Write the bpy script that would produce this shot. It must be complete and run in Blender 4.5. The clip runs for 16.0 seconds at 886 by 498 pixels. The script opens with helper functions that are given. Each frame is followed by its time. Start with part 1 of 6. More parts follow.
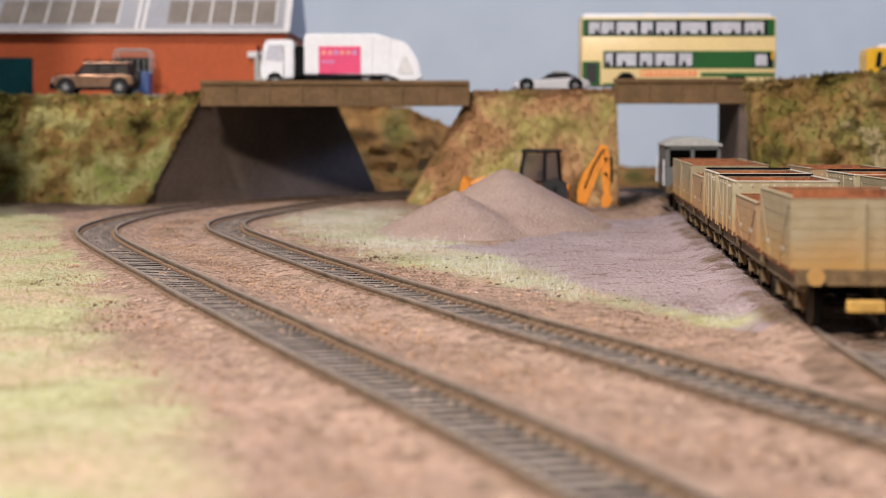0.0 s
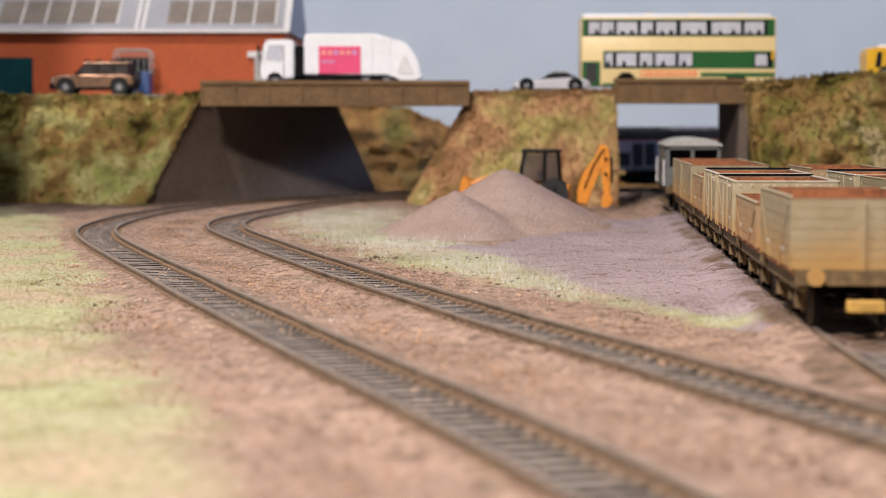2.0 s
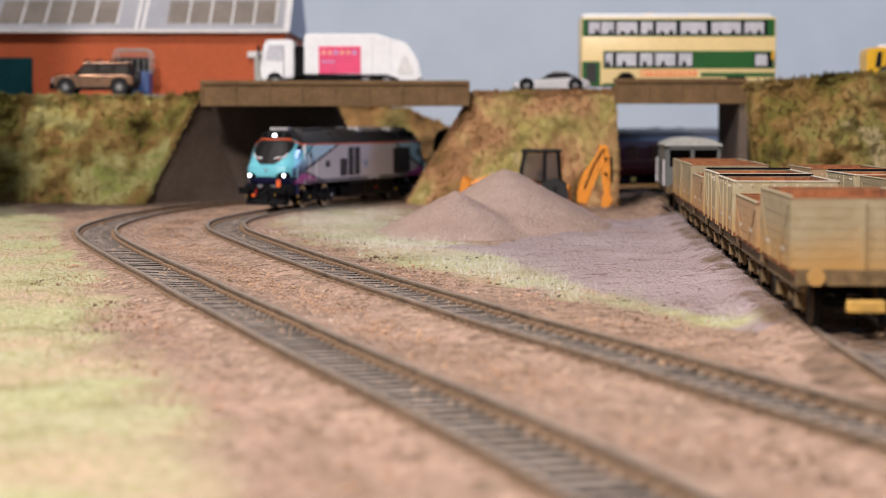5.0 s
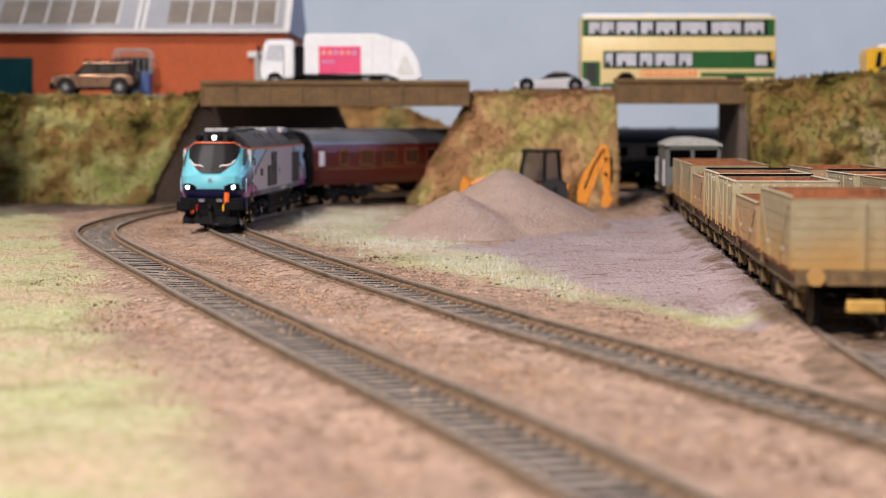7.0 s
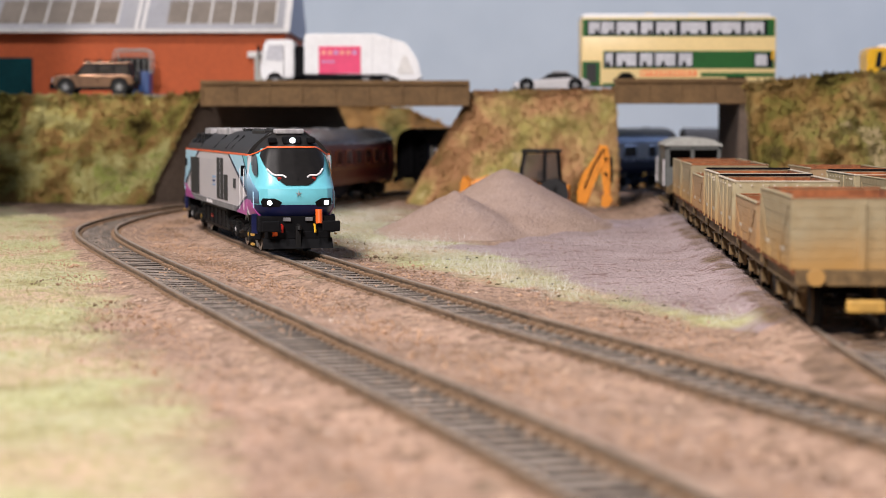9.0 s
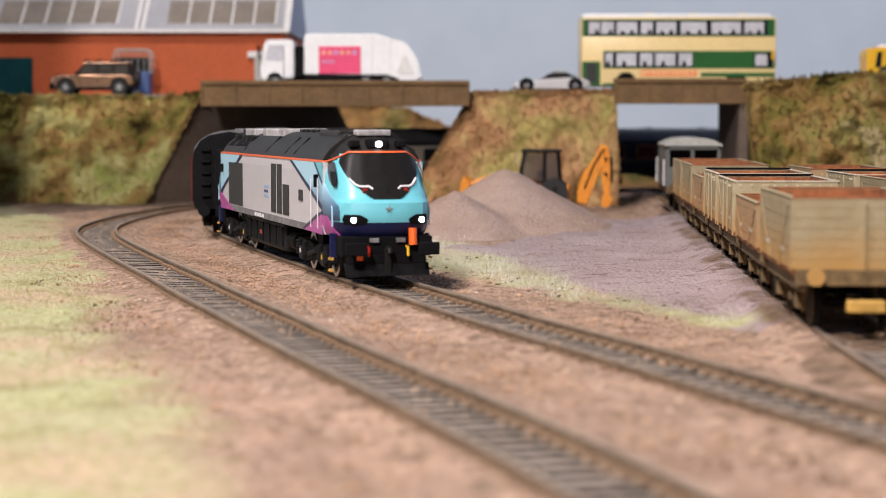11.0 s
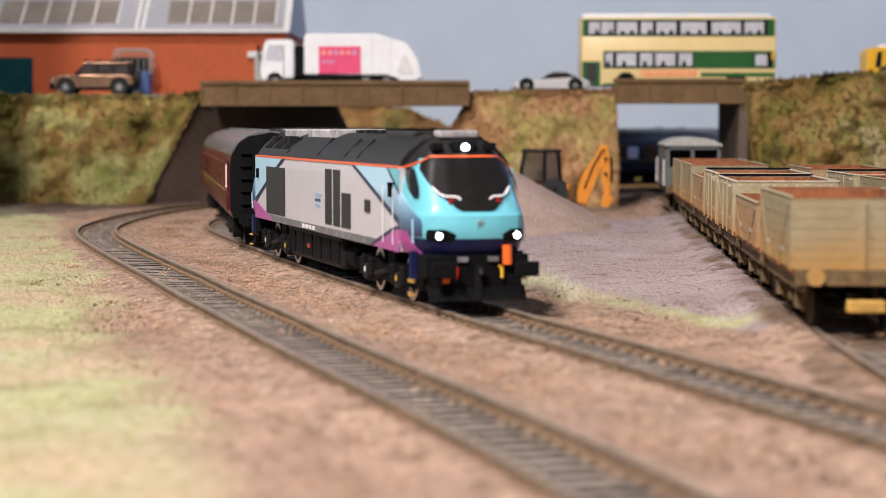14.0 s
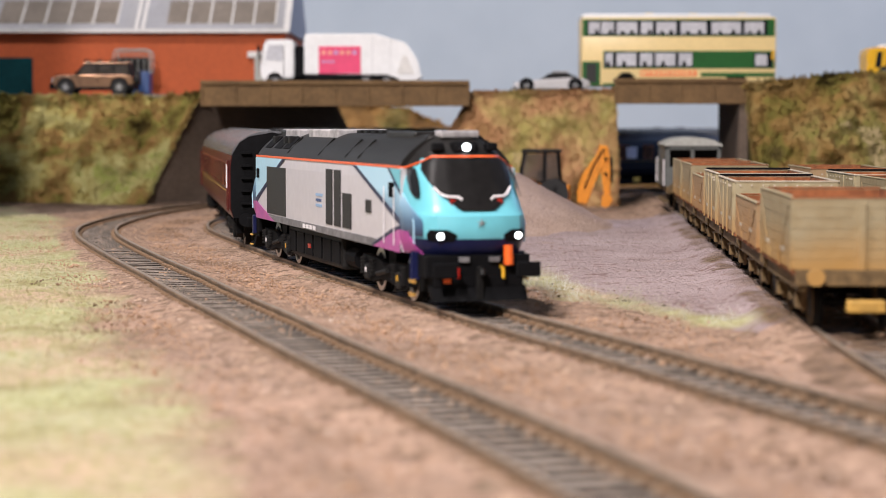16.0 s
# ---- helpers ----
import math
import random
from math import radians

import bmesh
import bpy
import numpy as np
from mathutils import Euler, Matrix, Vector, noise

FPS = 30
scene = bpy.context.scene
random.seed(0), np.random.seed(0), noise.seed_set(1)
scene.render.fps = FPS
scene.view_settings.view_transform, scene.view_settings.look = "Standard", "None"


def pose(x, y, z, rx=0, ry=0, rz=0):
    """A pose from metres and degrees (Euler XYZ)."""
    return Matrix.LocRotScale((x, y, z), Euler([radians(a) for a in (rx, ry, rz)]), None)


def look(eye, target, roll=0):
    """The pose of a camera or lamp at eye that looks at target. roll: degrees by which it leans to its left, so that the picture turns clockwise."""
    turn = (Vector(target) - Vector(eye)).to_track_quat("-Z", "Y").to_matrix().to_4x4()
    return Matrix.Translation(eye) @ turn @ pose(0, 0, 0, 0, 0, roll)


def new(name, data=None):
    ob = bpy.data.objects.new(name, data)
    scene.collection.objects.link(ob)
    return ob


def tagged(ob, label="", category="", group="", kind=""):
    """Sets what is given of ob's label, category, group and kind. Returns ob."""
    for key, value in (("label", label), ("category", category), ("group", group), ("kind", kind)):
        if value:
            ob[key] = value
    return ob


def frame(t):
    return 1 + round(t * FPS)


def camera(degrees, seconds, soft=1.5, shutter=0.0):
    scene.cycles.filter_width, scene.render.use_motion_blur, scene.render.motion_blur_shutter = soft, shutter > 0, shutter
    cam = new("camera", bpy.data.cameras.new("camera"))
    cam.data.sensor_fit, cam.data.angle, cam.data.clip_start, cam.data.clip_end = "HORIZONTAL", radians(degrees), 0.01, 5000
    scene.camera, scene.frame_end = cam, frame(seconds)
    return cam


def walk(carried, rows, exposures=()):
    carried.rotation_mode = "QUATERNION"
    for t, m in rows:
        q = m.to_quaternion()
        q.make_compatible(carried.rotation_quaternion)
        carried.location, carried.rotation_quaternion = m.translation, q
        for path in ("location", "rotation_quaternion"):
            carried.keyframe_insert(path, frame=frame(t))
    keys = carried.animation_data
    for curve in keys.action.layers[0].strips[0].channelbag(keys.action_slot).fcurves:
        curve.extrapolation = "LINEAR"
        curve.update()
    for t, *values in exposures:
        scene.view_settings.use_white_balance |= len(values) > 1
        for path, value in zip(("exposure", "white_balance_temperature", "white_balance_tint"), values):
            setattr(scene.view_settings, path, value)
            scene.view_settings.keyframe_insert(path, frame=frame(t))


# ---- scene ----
# A model railway in 4 mm scale. Lengths below are centimetres on the layout; CM turns them into metres.
CM = 0.01
cam = camera(26.74, 16.0, 0.65)
EYE = pose(0, 0, 4.9 * CM, 90 - 3.81, 0, 0)
walk(cam, [(0, EYE), (16, EYE)])
cam.data.dof.use_dof = True
cam.data.dof.focus_distance = 0.67
cam.data.dof.aperture_fstop = 21.5
scene.view_settings.exposure = 0.04

# ---- light: hall ambience and the lamps over the layout ----
world = bpy.data.worlds.new("hall")
scene.world = world
world.use_nodes = True
world.node_tree.nodes["Background"].inputs[0].default_value = (0.86, 0.93, 1.0, 1)
world.node_tree.nodes["Background"].inputs[1].default_value = 0.14


def lamp(name, eye, target, size, watts, colour):
    d = bpy.data.lights.new(name, "AREA")
    d.shape, d.size, d.energy, d.color = "DISK", size * CM, watts, colour
    ob = new(name, d)
    ob.matrix_world = look([v * CM for v in eye], [v * CM for v in target])
    return ob


lamp("front_lamp", (-34, -60, 80), (0, 85, 0), 14, 24.0, (1.0, 0.915, 0.895))
lamp("ceiling_lamp", (-72, 12, 175), (0, 70, 0), 18, 35.0, (1.0, 0.915, 0.895))
# cool daylight from the hall's window wall
lamp("window_daylight", (150, 158, 62), (-6, 110, 4), 34, 8.5, (0.36, 0.52, 1.0))


# ---- materials ----
def mat(name, col, rough=0.6, metal=0.0, vary=0.15, scale=60.0, bump=0.0, col2=None, fine=400.0, spec=0.5, emit=0.0, per=0.0):
    """A surface with two scales of colour change and fine relief; scales are per metre."""
    m = bpy.data.materials.new(name)
    m.use_nodes = True
    nt = m.node_tree
    b = nt.nodes["Principled BSDF"]
    b.inputs["Roughness"].default_value, b.inputs["Metallic"].default_value = rough, metal
    b.inputs["Specular IOR Level"].default_value = spec
    tc = nt.nodes.new("ShaderNodeTexCoord")
    n1, n2 = nt.nodes.new("ShaderNodeTexNoise"), nt.nodes.new("ShaderNodeTexNoise")
    n1.inputs["Scale"].default_value, n1.inputs["Detail"].default_value = scale, 4
    n2.inputs["Scale"].default_value, n2.inputs["Detail"].default_value = fine, 3
    nt.links.new(tc.outputs["Object"], n1.inputs["Vector"])
    nt.links.new(tc.outputs["Object"], n2.inputs["Vector"])
    add = nt.nodes.new("ShaderNodeMath")
    add.operation = "ADD"
    nt.links.new(n1.outputs["Fac"], add.inputs[0])
    nt.links.new(n2.outputs["Fac"], add.inputs[1])
    ramp = nt.nodes.new("ShaderNodeMapRange")
    ramp.inputs["From Min"].default_value, ramp.inputs["From Max"].default_value = 0.65, 1.35
    nt.links.new(add.outputs[0], ramp.inputs["Value"])
    mix = nt.nodes.new("ShaderNodeMix")
    mix.data_type = "RGBA"
    c2 = col2 or [c * (1 - 2 * vary) for c in col]
    c1 = col if col2 else [min(1, c * (1 + vary)) for c in col]
    mix.inputs["A"].default_value, mix.inputs["B"].default_value = (*c2, 1), (*c1, 1)
    nt.links.new(ramp.outputs[0], mix.inputs["Factor"])
    out = mix.outputs["Result"]
    if per:
        oi = nt.nodes.new("ShaderNodeObjectInfo")
        hv = nt.nodes.new("ShaderNodeHueSaturation")
        mr = nt.nodes.new("ShaderNodeMapRange")
        mr.inputs["To Min"].default_value, mr.inputs["To Max"].default_value = 1 - per, 1 + per
        nt.links.new(oi.outputs["Random"], mr.inputs["Value"])
        nt.links.new(mr.outputs[0], hv.inputs["Value"])
        nt.links.new(out, hv.inputs["Color"])
        out = hv.outputs["Color"]
    nt.links.new(out, b.inputs["Base Color"])
    if bump:
        bp = nt.nodes.new("ShaderNodeBump")
        bp.inputs["Strength"].default_value, bp.inputs["Distance"].default_value = bump, 0.0008
        nt.links.new(n2.outputs["Fac"], bp.inputs["Height"])
        nt.links.new(bp.outputs[0], b.inputs["Normal"])
    if emit:
        b.inputs["Emission Color"].default_value, b.inputs["Emission Strength"].default_value = (*col, 1), emit
    return m


def tinted_glass(name, col, clear):
    """A thin dusty pane: part of the light goes straight through."""
    m = mat(name, col, 0.15, 0, 0.3, 90)
    m.node_tree.nodes["Principled BSDF"].inputs["Alpha"].default_value = 1 - clear
    return m


def dusty(name, col, col2, dust):
    """Wagon paint with an uneven band of orange road dust thrown up from below."""
    m = mat(name, col, 0.8, 0, 0.2, 45, 0.2, col2=col2)
    nt = m.node_tree
    b = nt.nodes["Principled BSDF"]
    base = b.inputs["Base Color"].links[0].from_socket
    tc, sp, n = nt.nodes.new("ShaderNodeTexCoord"), nt.nodes.new("ShaderNodeSeparateXYZ"), nt.nodes.new("ShaderNodeTexNoise")
    n.inputs["Scale"].default_value, n.inputs["Detail"].default_value = 55, 6
    h, mr, mx = nt.nodes.new("ShaderNodeMath"), nt.nodes.new("ShaderNodeMapRange"), nt.nodes.new("ShaderNodeMix")
    h.operation = "MULTIPLY_ADD"
    h.inputs[1].default_value = 0.016
    nt.links.new(tc.outputs["Object"], sp.inputs[0])
    nt.links.new(tc.outputs["Object"], n.inputs["Vector"])
    nt.links.new(n.outputs["Fac"], h.inputs[0])
    nt.links.new(sp.outputs["Z"], h.inputs[2])
    mr.inputs["From Min"].default_value, mr.inputs["From Max"].default_value = 0.034, 0.022
    nt.links.new(h.outputs[0], mr.inputs["Value"])
    mx.data_type = "RGBA"
    mx.inputs["B"].default_value = (*dust, 1)
    nt.links.new(mr.outputs[0], mx.inputs["Factor"])
    nt.links.new(base, mx.inputs["A"])
    nt.links.new(mx.outputs["Result"], b.inputs["Base Color"])
    return m


def island_mat(name, cols, rough=0.9):
    """Loose bits, each with its own colour from a short row."""
    m = bpy.data.materials.new(name)
    m.use_nodes = True
    nt = m.node_tree
    b = nt.nodes["Principled BSDF"]
    b.inputs["Roughness"].default_value, b.inputs["Specular IOR Level"].default_value = rough, 0.15
    g, r = nt.nodes.new("ShaderNodeNewGeometry"), nt.nodes.new("ShaderNodeValToRGB")
    while len(r.color_ramp.elements) < len(cols):
        r.color_ramp.elements.new(0.5)
    for i, (e, c) in enumerate(zip(r.color_ramp.elements, cols)):
        e.position, e.color = i / max(1, len(cols) - 1), (*c, 1)
    tc, n = nt.nodes.new("ShaderNodeTexCoord"), nt.nodes.new("ShaderNodeTexNoise")
    n.inputs["Scale"].default_value, n.inputs["Detail"].default_value = 27, 6
    nt.links.new(tc.outputs["Object"], n.inputs["Vector"])
    mr = nt.nodes.new("ShaderNodeMapRange")
    mr.inputs["From Min"].default_value, mr.inputs["From Max"].default_value = 0.33, 0.67
    nt.links.new(n.outputs["Fac"], mr.inputs["Value"])
    mx = nt.nodes.new("ShaderNodeMix")
    mx.inputs["Factor"].default_value = 0.8
    nt.links.new(g.outputs["Random Per Island"], mx.inputs["A"])
    nt.links.new(mr.outputs[0], mx.inputs["B"])
    nt.links.new(mx.outputs["Result"], r.inputs["Fac"])
    nt.links.new(r.outputs["Color"], b.inputs["Base Color"])
    return m


M = {
    "rail": mat("rusty_rail", (0.27, 0.19, 0.125), 0.6, 0.2, 0.3, 90, 0.3),
    "railhead": mat("rail_head", (0.30, 0.24, 0.19), 0.5, 0.3, 0.2, 60),
    "sleeper": mat("sleeper_grey", (0.25, 0.205, 0.17), 0.85, 0, 0.2, 120, 0.4, per=0.2),
    "chair": mat("rail_chair_rust", (0.27, 0.165, 0.095), 0.8, 0, 0.3, 150),
    "beam": mat("weathered_concrete_beam", (0.185, 0.108, 0.045), 0.85, 0, 0.35, 55, 0.4, col2=(0.095, 0.055, 0.022)),
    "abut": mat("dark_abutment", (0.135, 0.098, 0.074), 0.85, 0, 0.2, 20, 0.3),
    "road": mat("road_grey", (0.22, 0.21, 0.2), 0.9, 0, 0.2, 30),
    "brick": mat("red_card_brick", (0.45, 0.088, 0.022), 0.75, 0, 0.1, 25, 0.1),
    "whitetrim": mat("white_trim", (0.68, 0.66, 0.64), 0.6, 0, 0.08),
    "roofgrey": mat("grey_roof", (0.36, 0.36, 0.385), 0.6, 0, 0.08, 30),
    "roofwin": mat("rooflight_tan", (0.23, 0.195, 0.165), 0.4, 0, 0.15, 40),
    "teal": mat("dark_teal_door", (0.004, 0.042, 0.05), 0.7, 0, 0.15, spec=0.1),
    "white": mat("white_paint", (0.78, 0.78, 0.79), 0.42, 0, 0.05, 40),
    "cream": mat("cream_paint", (0.78, 0.60, 0.29), 0.35, 0, 0.05, 30),
    "green": mat("dark_green_paint", (0.016, 0.10, 0.022), 0.3, 0, 0.1, 30),
    "glass": mat("dark_glass", (0.012, 0.013, 0.015), 0.08, 0, 0.1),
    "paleglass": mat("pale_window_glass", (0.62, 0.62, 0.66), 0.12, 0, 0.15, 60, col2=(0.42, 0.42, 0.46)),
    "black": mat("black_plastic", (0.005, 0.005, 0.006), 0.7, 0, 0.2, 60, spec=0.1),
    "darkgrey": mat("dark_grey_plastic", (0.010, 0.0095, 0.0095), 0.6, 0, 0.25, 60, spec=0.18),
    "tyre": mat("tyre_rubber", (0.015, 0.015, 0.016), 0.8, 0, 0.2),
    "alloy": mat("grey_alloy", (0.42, 0.42, 0.43), 0.35, 0.6, 0.1),
    "pink": mat("pink_poster", (0.75, 0.05, 0.16), 0.5, 0, 0.08),
    "posterpeach": mat("peach_print", (0.80, 0.32, 0.25), 0.6, 0, 0.05),
    "posterlilac": mat("lilac_print", (0.55, 0.28, 0.50), 0.6, 0, 0.05),
    "paper": mat("white_print", (0.75, 0.72, 0.74), 0.6, 0, 0.05),
    "bronze": mat("bronze_car_paint", (0.36, 0.21, 0.13), 0.22, 0.75, 0.08),
    "silver": mat("silver_car_paint", (0.66, 0.64, 0.65), 0.25, 0.35, 0.06),
    "yellow": mat("yellow_paint", (0.75, 0.42, 0.02), 0.35, 0, 0.06),
    "orange": mat("orange_yellow_paint", (0.72, 0.25, 0.012), 0.4, 0, 0.15, 120),
    "skipblue": mat("blue_skip_paint", (0.03, 0.07, 0.2), 0.5, 0, 0.1),
    "wagongrey": dusty("weathered_grey_wagon", (0.37, 0.325, 0.21), (0.30, 0.23, 0.12), (0.34, 0.20, 0.075)),
    "wagonbrown": dusty("weathered_brown_wagon", (0.34, 0.235, 0.13), (0.28, 0.17, 0.08), (0.36, 0.19, 0.065)),
    "wagonend": dusty("dusty_tan_wagon", (0.31, 0.26, 0.16), (0.25, 0.19, 0.10), (0.36, 0.20, 0.055)),
    "rust": mat("rust_orange_inside", (0.30, 0.10, 0.035), 0.9, 0, 0.35, 90, 0.4),
    "wframe": mat("weathered_underframe", (0.14, 0.088, 0.036), 0.85, 0, 0.35, 70, 0.4),
    "rivet": mat("worn_pale_edge", (0.48, 0.41, 0.31), 0.7, 0, 0.15, 90),
    "yellowdirt": mat("dusty_yellow_brass", (0.50, 0.29, 0.06), 0.6, 0, 0.2, 80),
    "vangrey": mat("brake_van_grey", (0.36, 0.36, 0.33), 0.6, 0, 0.12, 40),
    "maroon": mat("maroon_coach_paint", (0.095, 0.011, 0.009), 0.35, 0, 0.15, 30, spec=0.3),
    "coachroof": mat("grey_coach_roof", (0.13, 0.13, 0.14), 0.24, 0, 0.15, 40),
    "coachdark": mat("dark_coach_roof", (0.03, 0.03, 0.033), 0.4, 0, 0.2, 40),
    "coachblue": mat("dark_blue_coach_paint", (0.004, 0.007, 0.017), 0.3, 0, 0.12, 30),
    "warmglass": mat("coach_window", (0.06, 0.018, 0.013), 0.12, 0, 0.2),
    "silverbody": mat("silver_loco_paint", (0.56, 0.53, 0.555), 0.32, 0.05, 0.04, 25),
    "cyan": mat("light_blue_loco_paint", (0.145, 0.49, 0.575), 0.33, 0, 0.04, 25),
    "paleblue": mat("pale_ice_blue_paint", (0.42, 0.67, 0.82), 0.3, 0, 0.04, 25),
    "paleroof": mat("pale_grey_roof_panel", (0.42, 0.40, 0.41), 0.55, 0, 0.3, 60, 0.2),
    "hatchgrey": mat("dusty_grey_hatch", (0.17, 0.165, 0.17), 0.65, 0, 0.25, 50, 0.2),
    "navy": mat("navy_loco_paint", (0.010, 0.013, 0.055), 0.32, 0, 0.08, 25, spec=0.25),
    "magenta": mat("magenta_purple_paint", (0.46, 0.08, 0.30), 0.3, 0, 0.15, 160, col2=(0.30, 0.04, 0.26)),
    "orangeline": mat("orange_red_stripe", (0.80, 0.13, 0.035), 0.4, 0, 0.05),
    "locoroof": mat("loco_roof_black", (0.014, 0.0125, 0.012), 0.46, 0, 0.3, 40, spec=0.32),
    "grille": mat("black_grille", (0.016, 0.015, 0.0145), 0.6, 0, 0.1),
    "lit": mat("lit_headlamp", (0.92, 0.97, 1.0), 0.3, 0, 0.0, emit=7.0),
    "redlens": mat("red_lens", (0.35, 0.015, 0.01), 0.25, 0, 0.1),
    "orangepipe": mat("orange_connector", (0.85, 0.13, 0.015), 0.4, 0, 0.08),
    "steel": mat("bright_steel", (0.55, 0.54, 0.52), 0.3, 0.9, 0.1),
    "smoke": tinted_glass("smoky_glass", (0.12, 0.10, 0.09), 0.62),
    "vandark": mat("weathered_grey_van", (0.10, 0.105, 0.10), 0.6, 0, 0.15, 40),
    "sleeperside": mat("gap_shade_sleeper_side", (0.045, 0.033, 0.025), 0.9, 0, 0.3, 120),
    "screen": mat("tinted_windscreen", (0.011, 0.010, 0.010), 0.42, 0, 0.2, 60, spec=0.16),
    "coachcream": mat("pale_coach_band", (0.30, 0.28, 0.235), 0.35, 0, 0.1, 30),
    "ink": mat("pale_blue_print", (0.28, 0.42, 0.62), 0.5, 0, 0.05),
}

# ---- mesh helpers ----
def part(name, bm, material, parent=None, label="", smooth=False):
    """One mesh object from a bmesh in centimetres."""
    if name in ("ground", "embankment", "sand_mound"):
        pass
    else:
        bmesh.ops.recalc_face_normals(bm, faces=bm.faces)
    me = bpy.data.meshes.new(name)
    bmesh.ops.scale(bm, vec=(CM, CM, CM), verts=bm.verts)
    bm.to_mesh(me)
    bm.free()
    me.materials.append(M[material] if isinstance(material, str) else material)
    if smooth:
        for p in me.polygons:
            p.use_smooth = True
        me.set_sharp_from_angle(angle=radians(35))
    ob = new(name, me)
    ob.parent = parent
    if label:
        ob["label"] = label
    return ob


def thing(name, label, category, m=None, group="", kind=""):
    ob = new(name)
    ob.empty_display_size = 0.005
    if m is not None:
        ob.matrix_world = m
    return tagged(ob, label, category, group, kind)


def at_cm(x, y, z=0, turn=0):
    return pose(x * CM, y * CM, z * CM, 0, 0, turn)


def B():
    return bmesh.new()


def box(bm, x0, x1, y0, y1, z0, z1, bev=0.0):
    r = bmesh.ops.create_cube(bm, size=1)
    vs = r["verts"]
    for v in vs:
        v.co = Vector(((x0 + x1) / 2 + v.co.x * (x1 - x0), (y0 + y1) / 2 + v.co.y * (y1 - y0), (z0 + z1) / 2 + v.co.z * (z1 - z0)))
    if bev:
        es = list({e for v in vs for e in v.link_edges})
        bmesh.ops.bevel(bm, geom=es, offset=bev, segments=2, affect="EDGES", profile=0.5)
    return bm


def cyl(bm, p, q, r, n=14, r2=None):
    p, q = Vector(p), Vector(q)
    d = q - p
    m = Matrix.Translation((p + q) / 2) @ d.to_track_quat("Z", "Y").to_matrix().to_4x4()
    bmesh.ops.create_cone(bm, cap_ends=True, segments=n, radius1=r, radius2=r if r2 is None else r2, depth=d.length, matrix=m)
    return bm


def pipe(bm, pts, r, n=6):
    for a, b in zip(pts[:-1], pts[1:]):
        cyl(bm, a, b, r, n)
    return bm


def prism(bm, pts, axis, a, b):
    """Push a flat outline along an axis from a to b. Outline in the other two axes, in order."""
    def co(u, v, w):
        return {"x": (w, u, v), "y": (u, w, v), "z": (u, v, w)}[axis]
    lo = [bm.verts.new(co(u, v, a)) for u, v in pts]
    hi = [bm.verts.new(co(u, v, b)) for u, v in pts]
    n = len(pts)
    bm.faces.new(lo)
    bm.faces.new(hi[::-1])
    for i in range(n):
        bm.faces.new((lo[i], hi[i], hi[(i + 1) % n], lo[(i + 1) % n]))
    return bm


def loft(bm, rings, caps=True):
    """Rings of equal length joined into a skin."""
    vs = [[bm.verts.new(p) for p in r] for r in rings]
    n = len(rings[0])
    for a, b in zip(vs[:-1], vs[1:]):
        for i in range(n):
            bm.faces.new((a[i], a[(i + 1) % n], b[(i + 1) % n], b[i]))
    if caps:
        bm.faces.new(vs[0][::-1])
        bm.faces.new(vs[-1])
    return bm


def hump(x, y, f=0.4, amp=1.0, seed=0.0):
    return amp * noise.fractal(Vector((x * f, y * f, seed)), 1.0, 2.0, 4)


# ---- the tracks, as curves on the baseboard ----
def curve(points):
    p = np.array(points, float)
    q = np.vstack([2 * p[0] - p[1], p, 2 * p[-1] - p[-2]])
    out = []
    for i in range(1, len(q) - 2):
        a, b, c, d = q[i - 1:i + 3]
        for k in range(24):
            t = k / 24
            out.append(0.5 * (2 * b + (c - a) * t + (2 * a - 5 * b + 4 * c - d) * t * t + (3 * b - a - 3 * c + d) * t ** 3))
    out = np.array(out + [p[-1]])
    run = np.r_[0, np.cumsum(np.linalg.norm(np.diff(out, axis=0), axis=1))]
    s = np.arange(0, run[-1], 0.25)
    out = np.stack([np.interp(s, run, out[:, k]) for k in (0, 1)], 1)
    for _ in range(60):
        out[1:-1] = 0.25 * out[:-2] + 0.5 * out[1:-1] + 0.25 * out[2:]
    return out, np.r_[0, np.cumsum(np.linalg.norm(np.diff(out, axis=0), axis=1))]


INNER = [(190, 147), (120, 147), (60, 147), (30, 146.8), (18, 145.6), (12, 142.7), (7.4, 138.6), (3.4, 134.2), (-1.5, 129.5), (-5.9, 122.9), (-7.6, 117.1), (-9.25, 110.2), (-10.5, 102.7), (-11.05, 95.9),
         (-10.35, 89.2), (-9.4, 85), (-7.5, 77.9), (-5.84, 71.7), (-4.5, 67.1), (-3.36, 63.1), (-2.3, 59.6), (-1.3, 56.4), (0.35, 51.2),
         (1.67, 46.9), (2.8, 43.6), (4.2, 39.6), (5.75, 34.85), (7.4, 30), (9.5, 24), (12, 17)]
OUTER = [(30, 153), (18, 152), (8, 148.2), (0.2, 141.8), (-5.2, 134.4), (-9.5, 127.4), (-13.3, 119.1), (-15.5, 112), (-16.6, 105.2), (-16.95, 98.7), (-16.85, 91.8), (-16.2, 86.9), (-15.1, 81.9), (-13.1, 74.9),
         (-10.65, 66.8), (-8.88, 61.2), (-7.35, 56), (-6.1, 52), (-5.07, 48.8), (-4.08, 45.6), (-3.2, 42.7), (-1.85, 38.55), (-0.7, 35.1),
         (0.24, 32.3), (1.04, 29.8), (2.1, 26.3), (3.6, 21), (5, 16)]
SIDING = [(9.3, 20), (9.6, 34), (9.85, 44), (11.2, 64), (12.6, 84), (14.0, 104), (15.2, 122), (17, 148)]
LOOP = [(16, 20), (15.8, 44), (16.2, 64), (17.0, 84), (18.2, 104)]
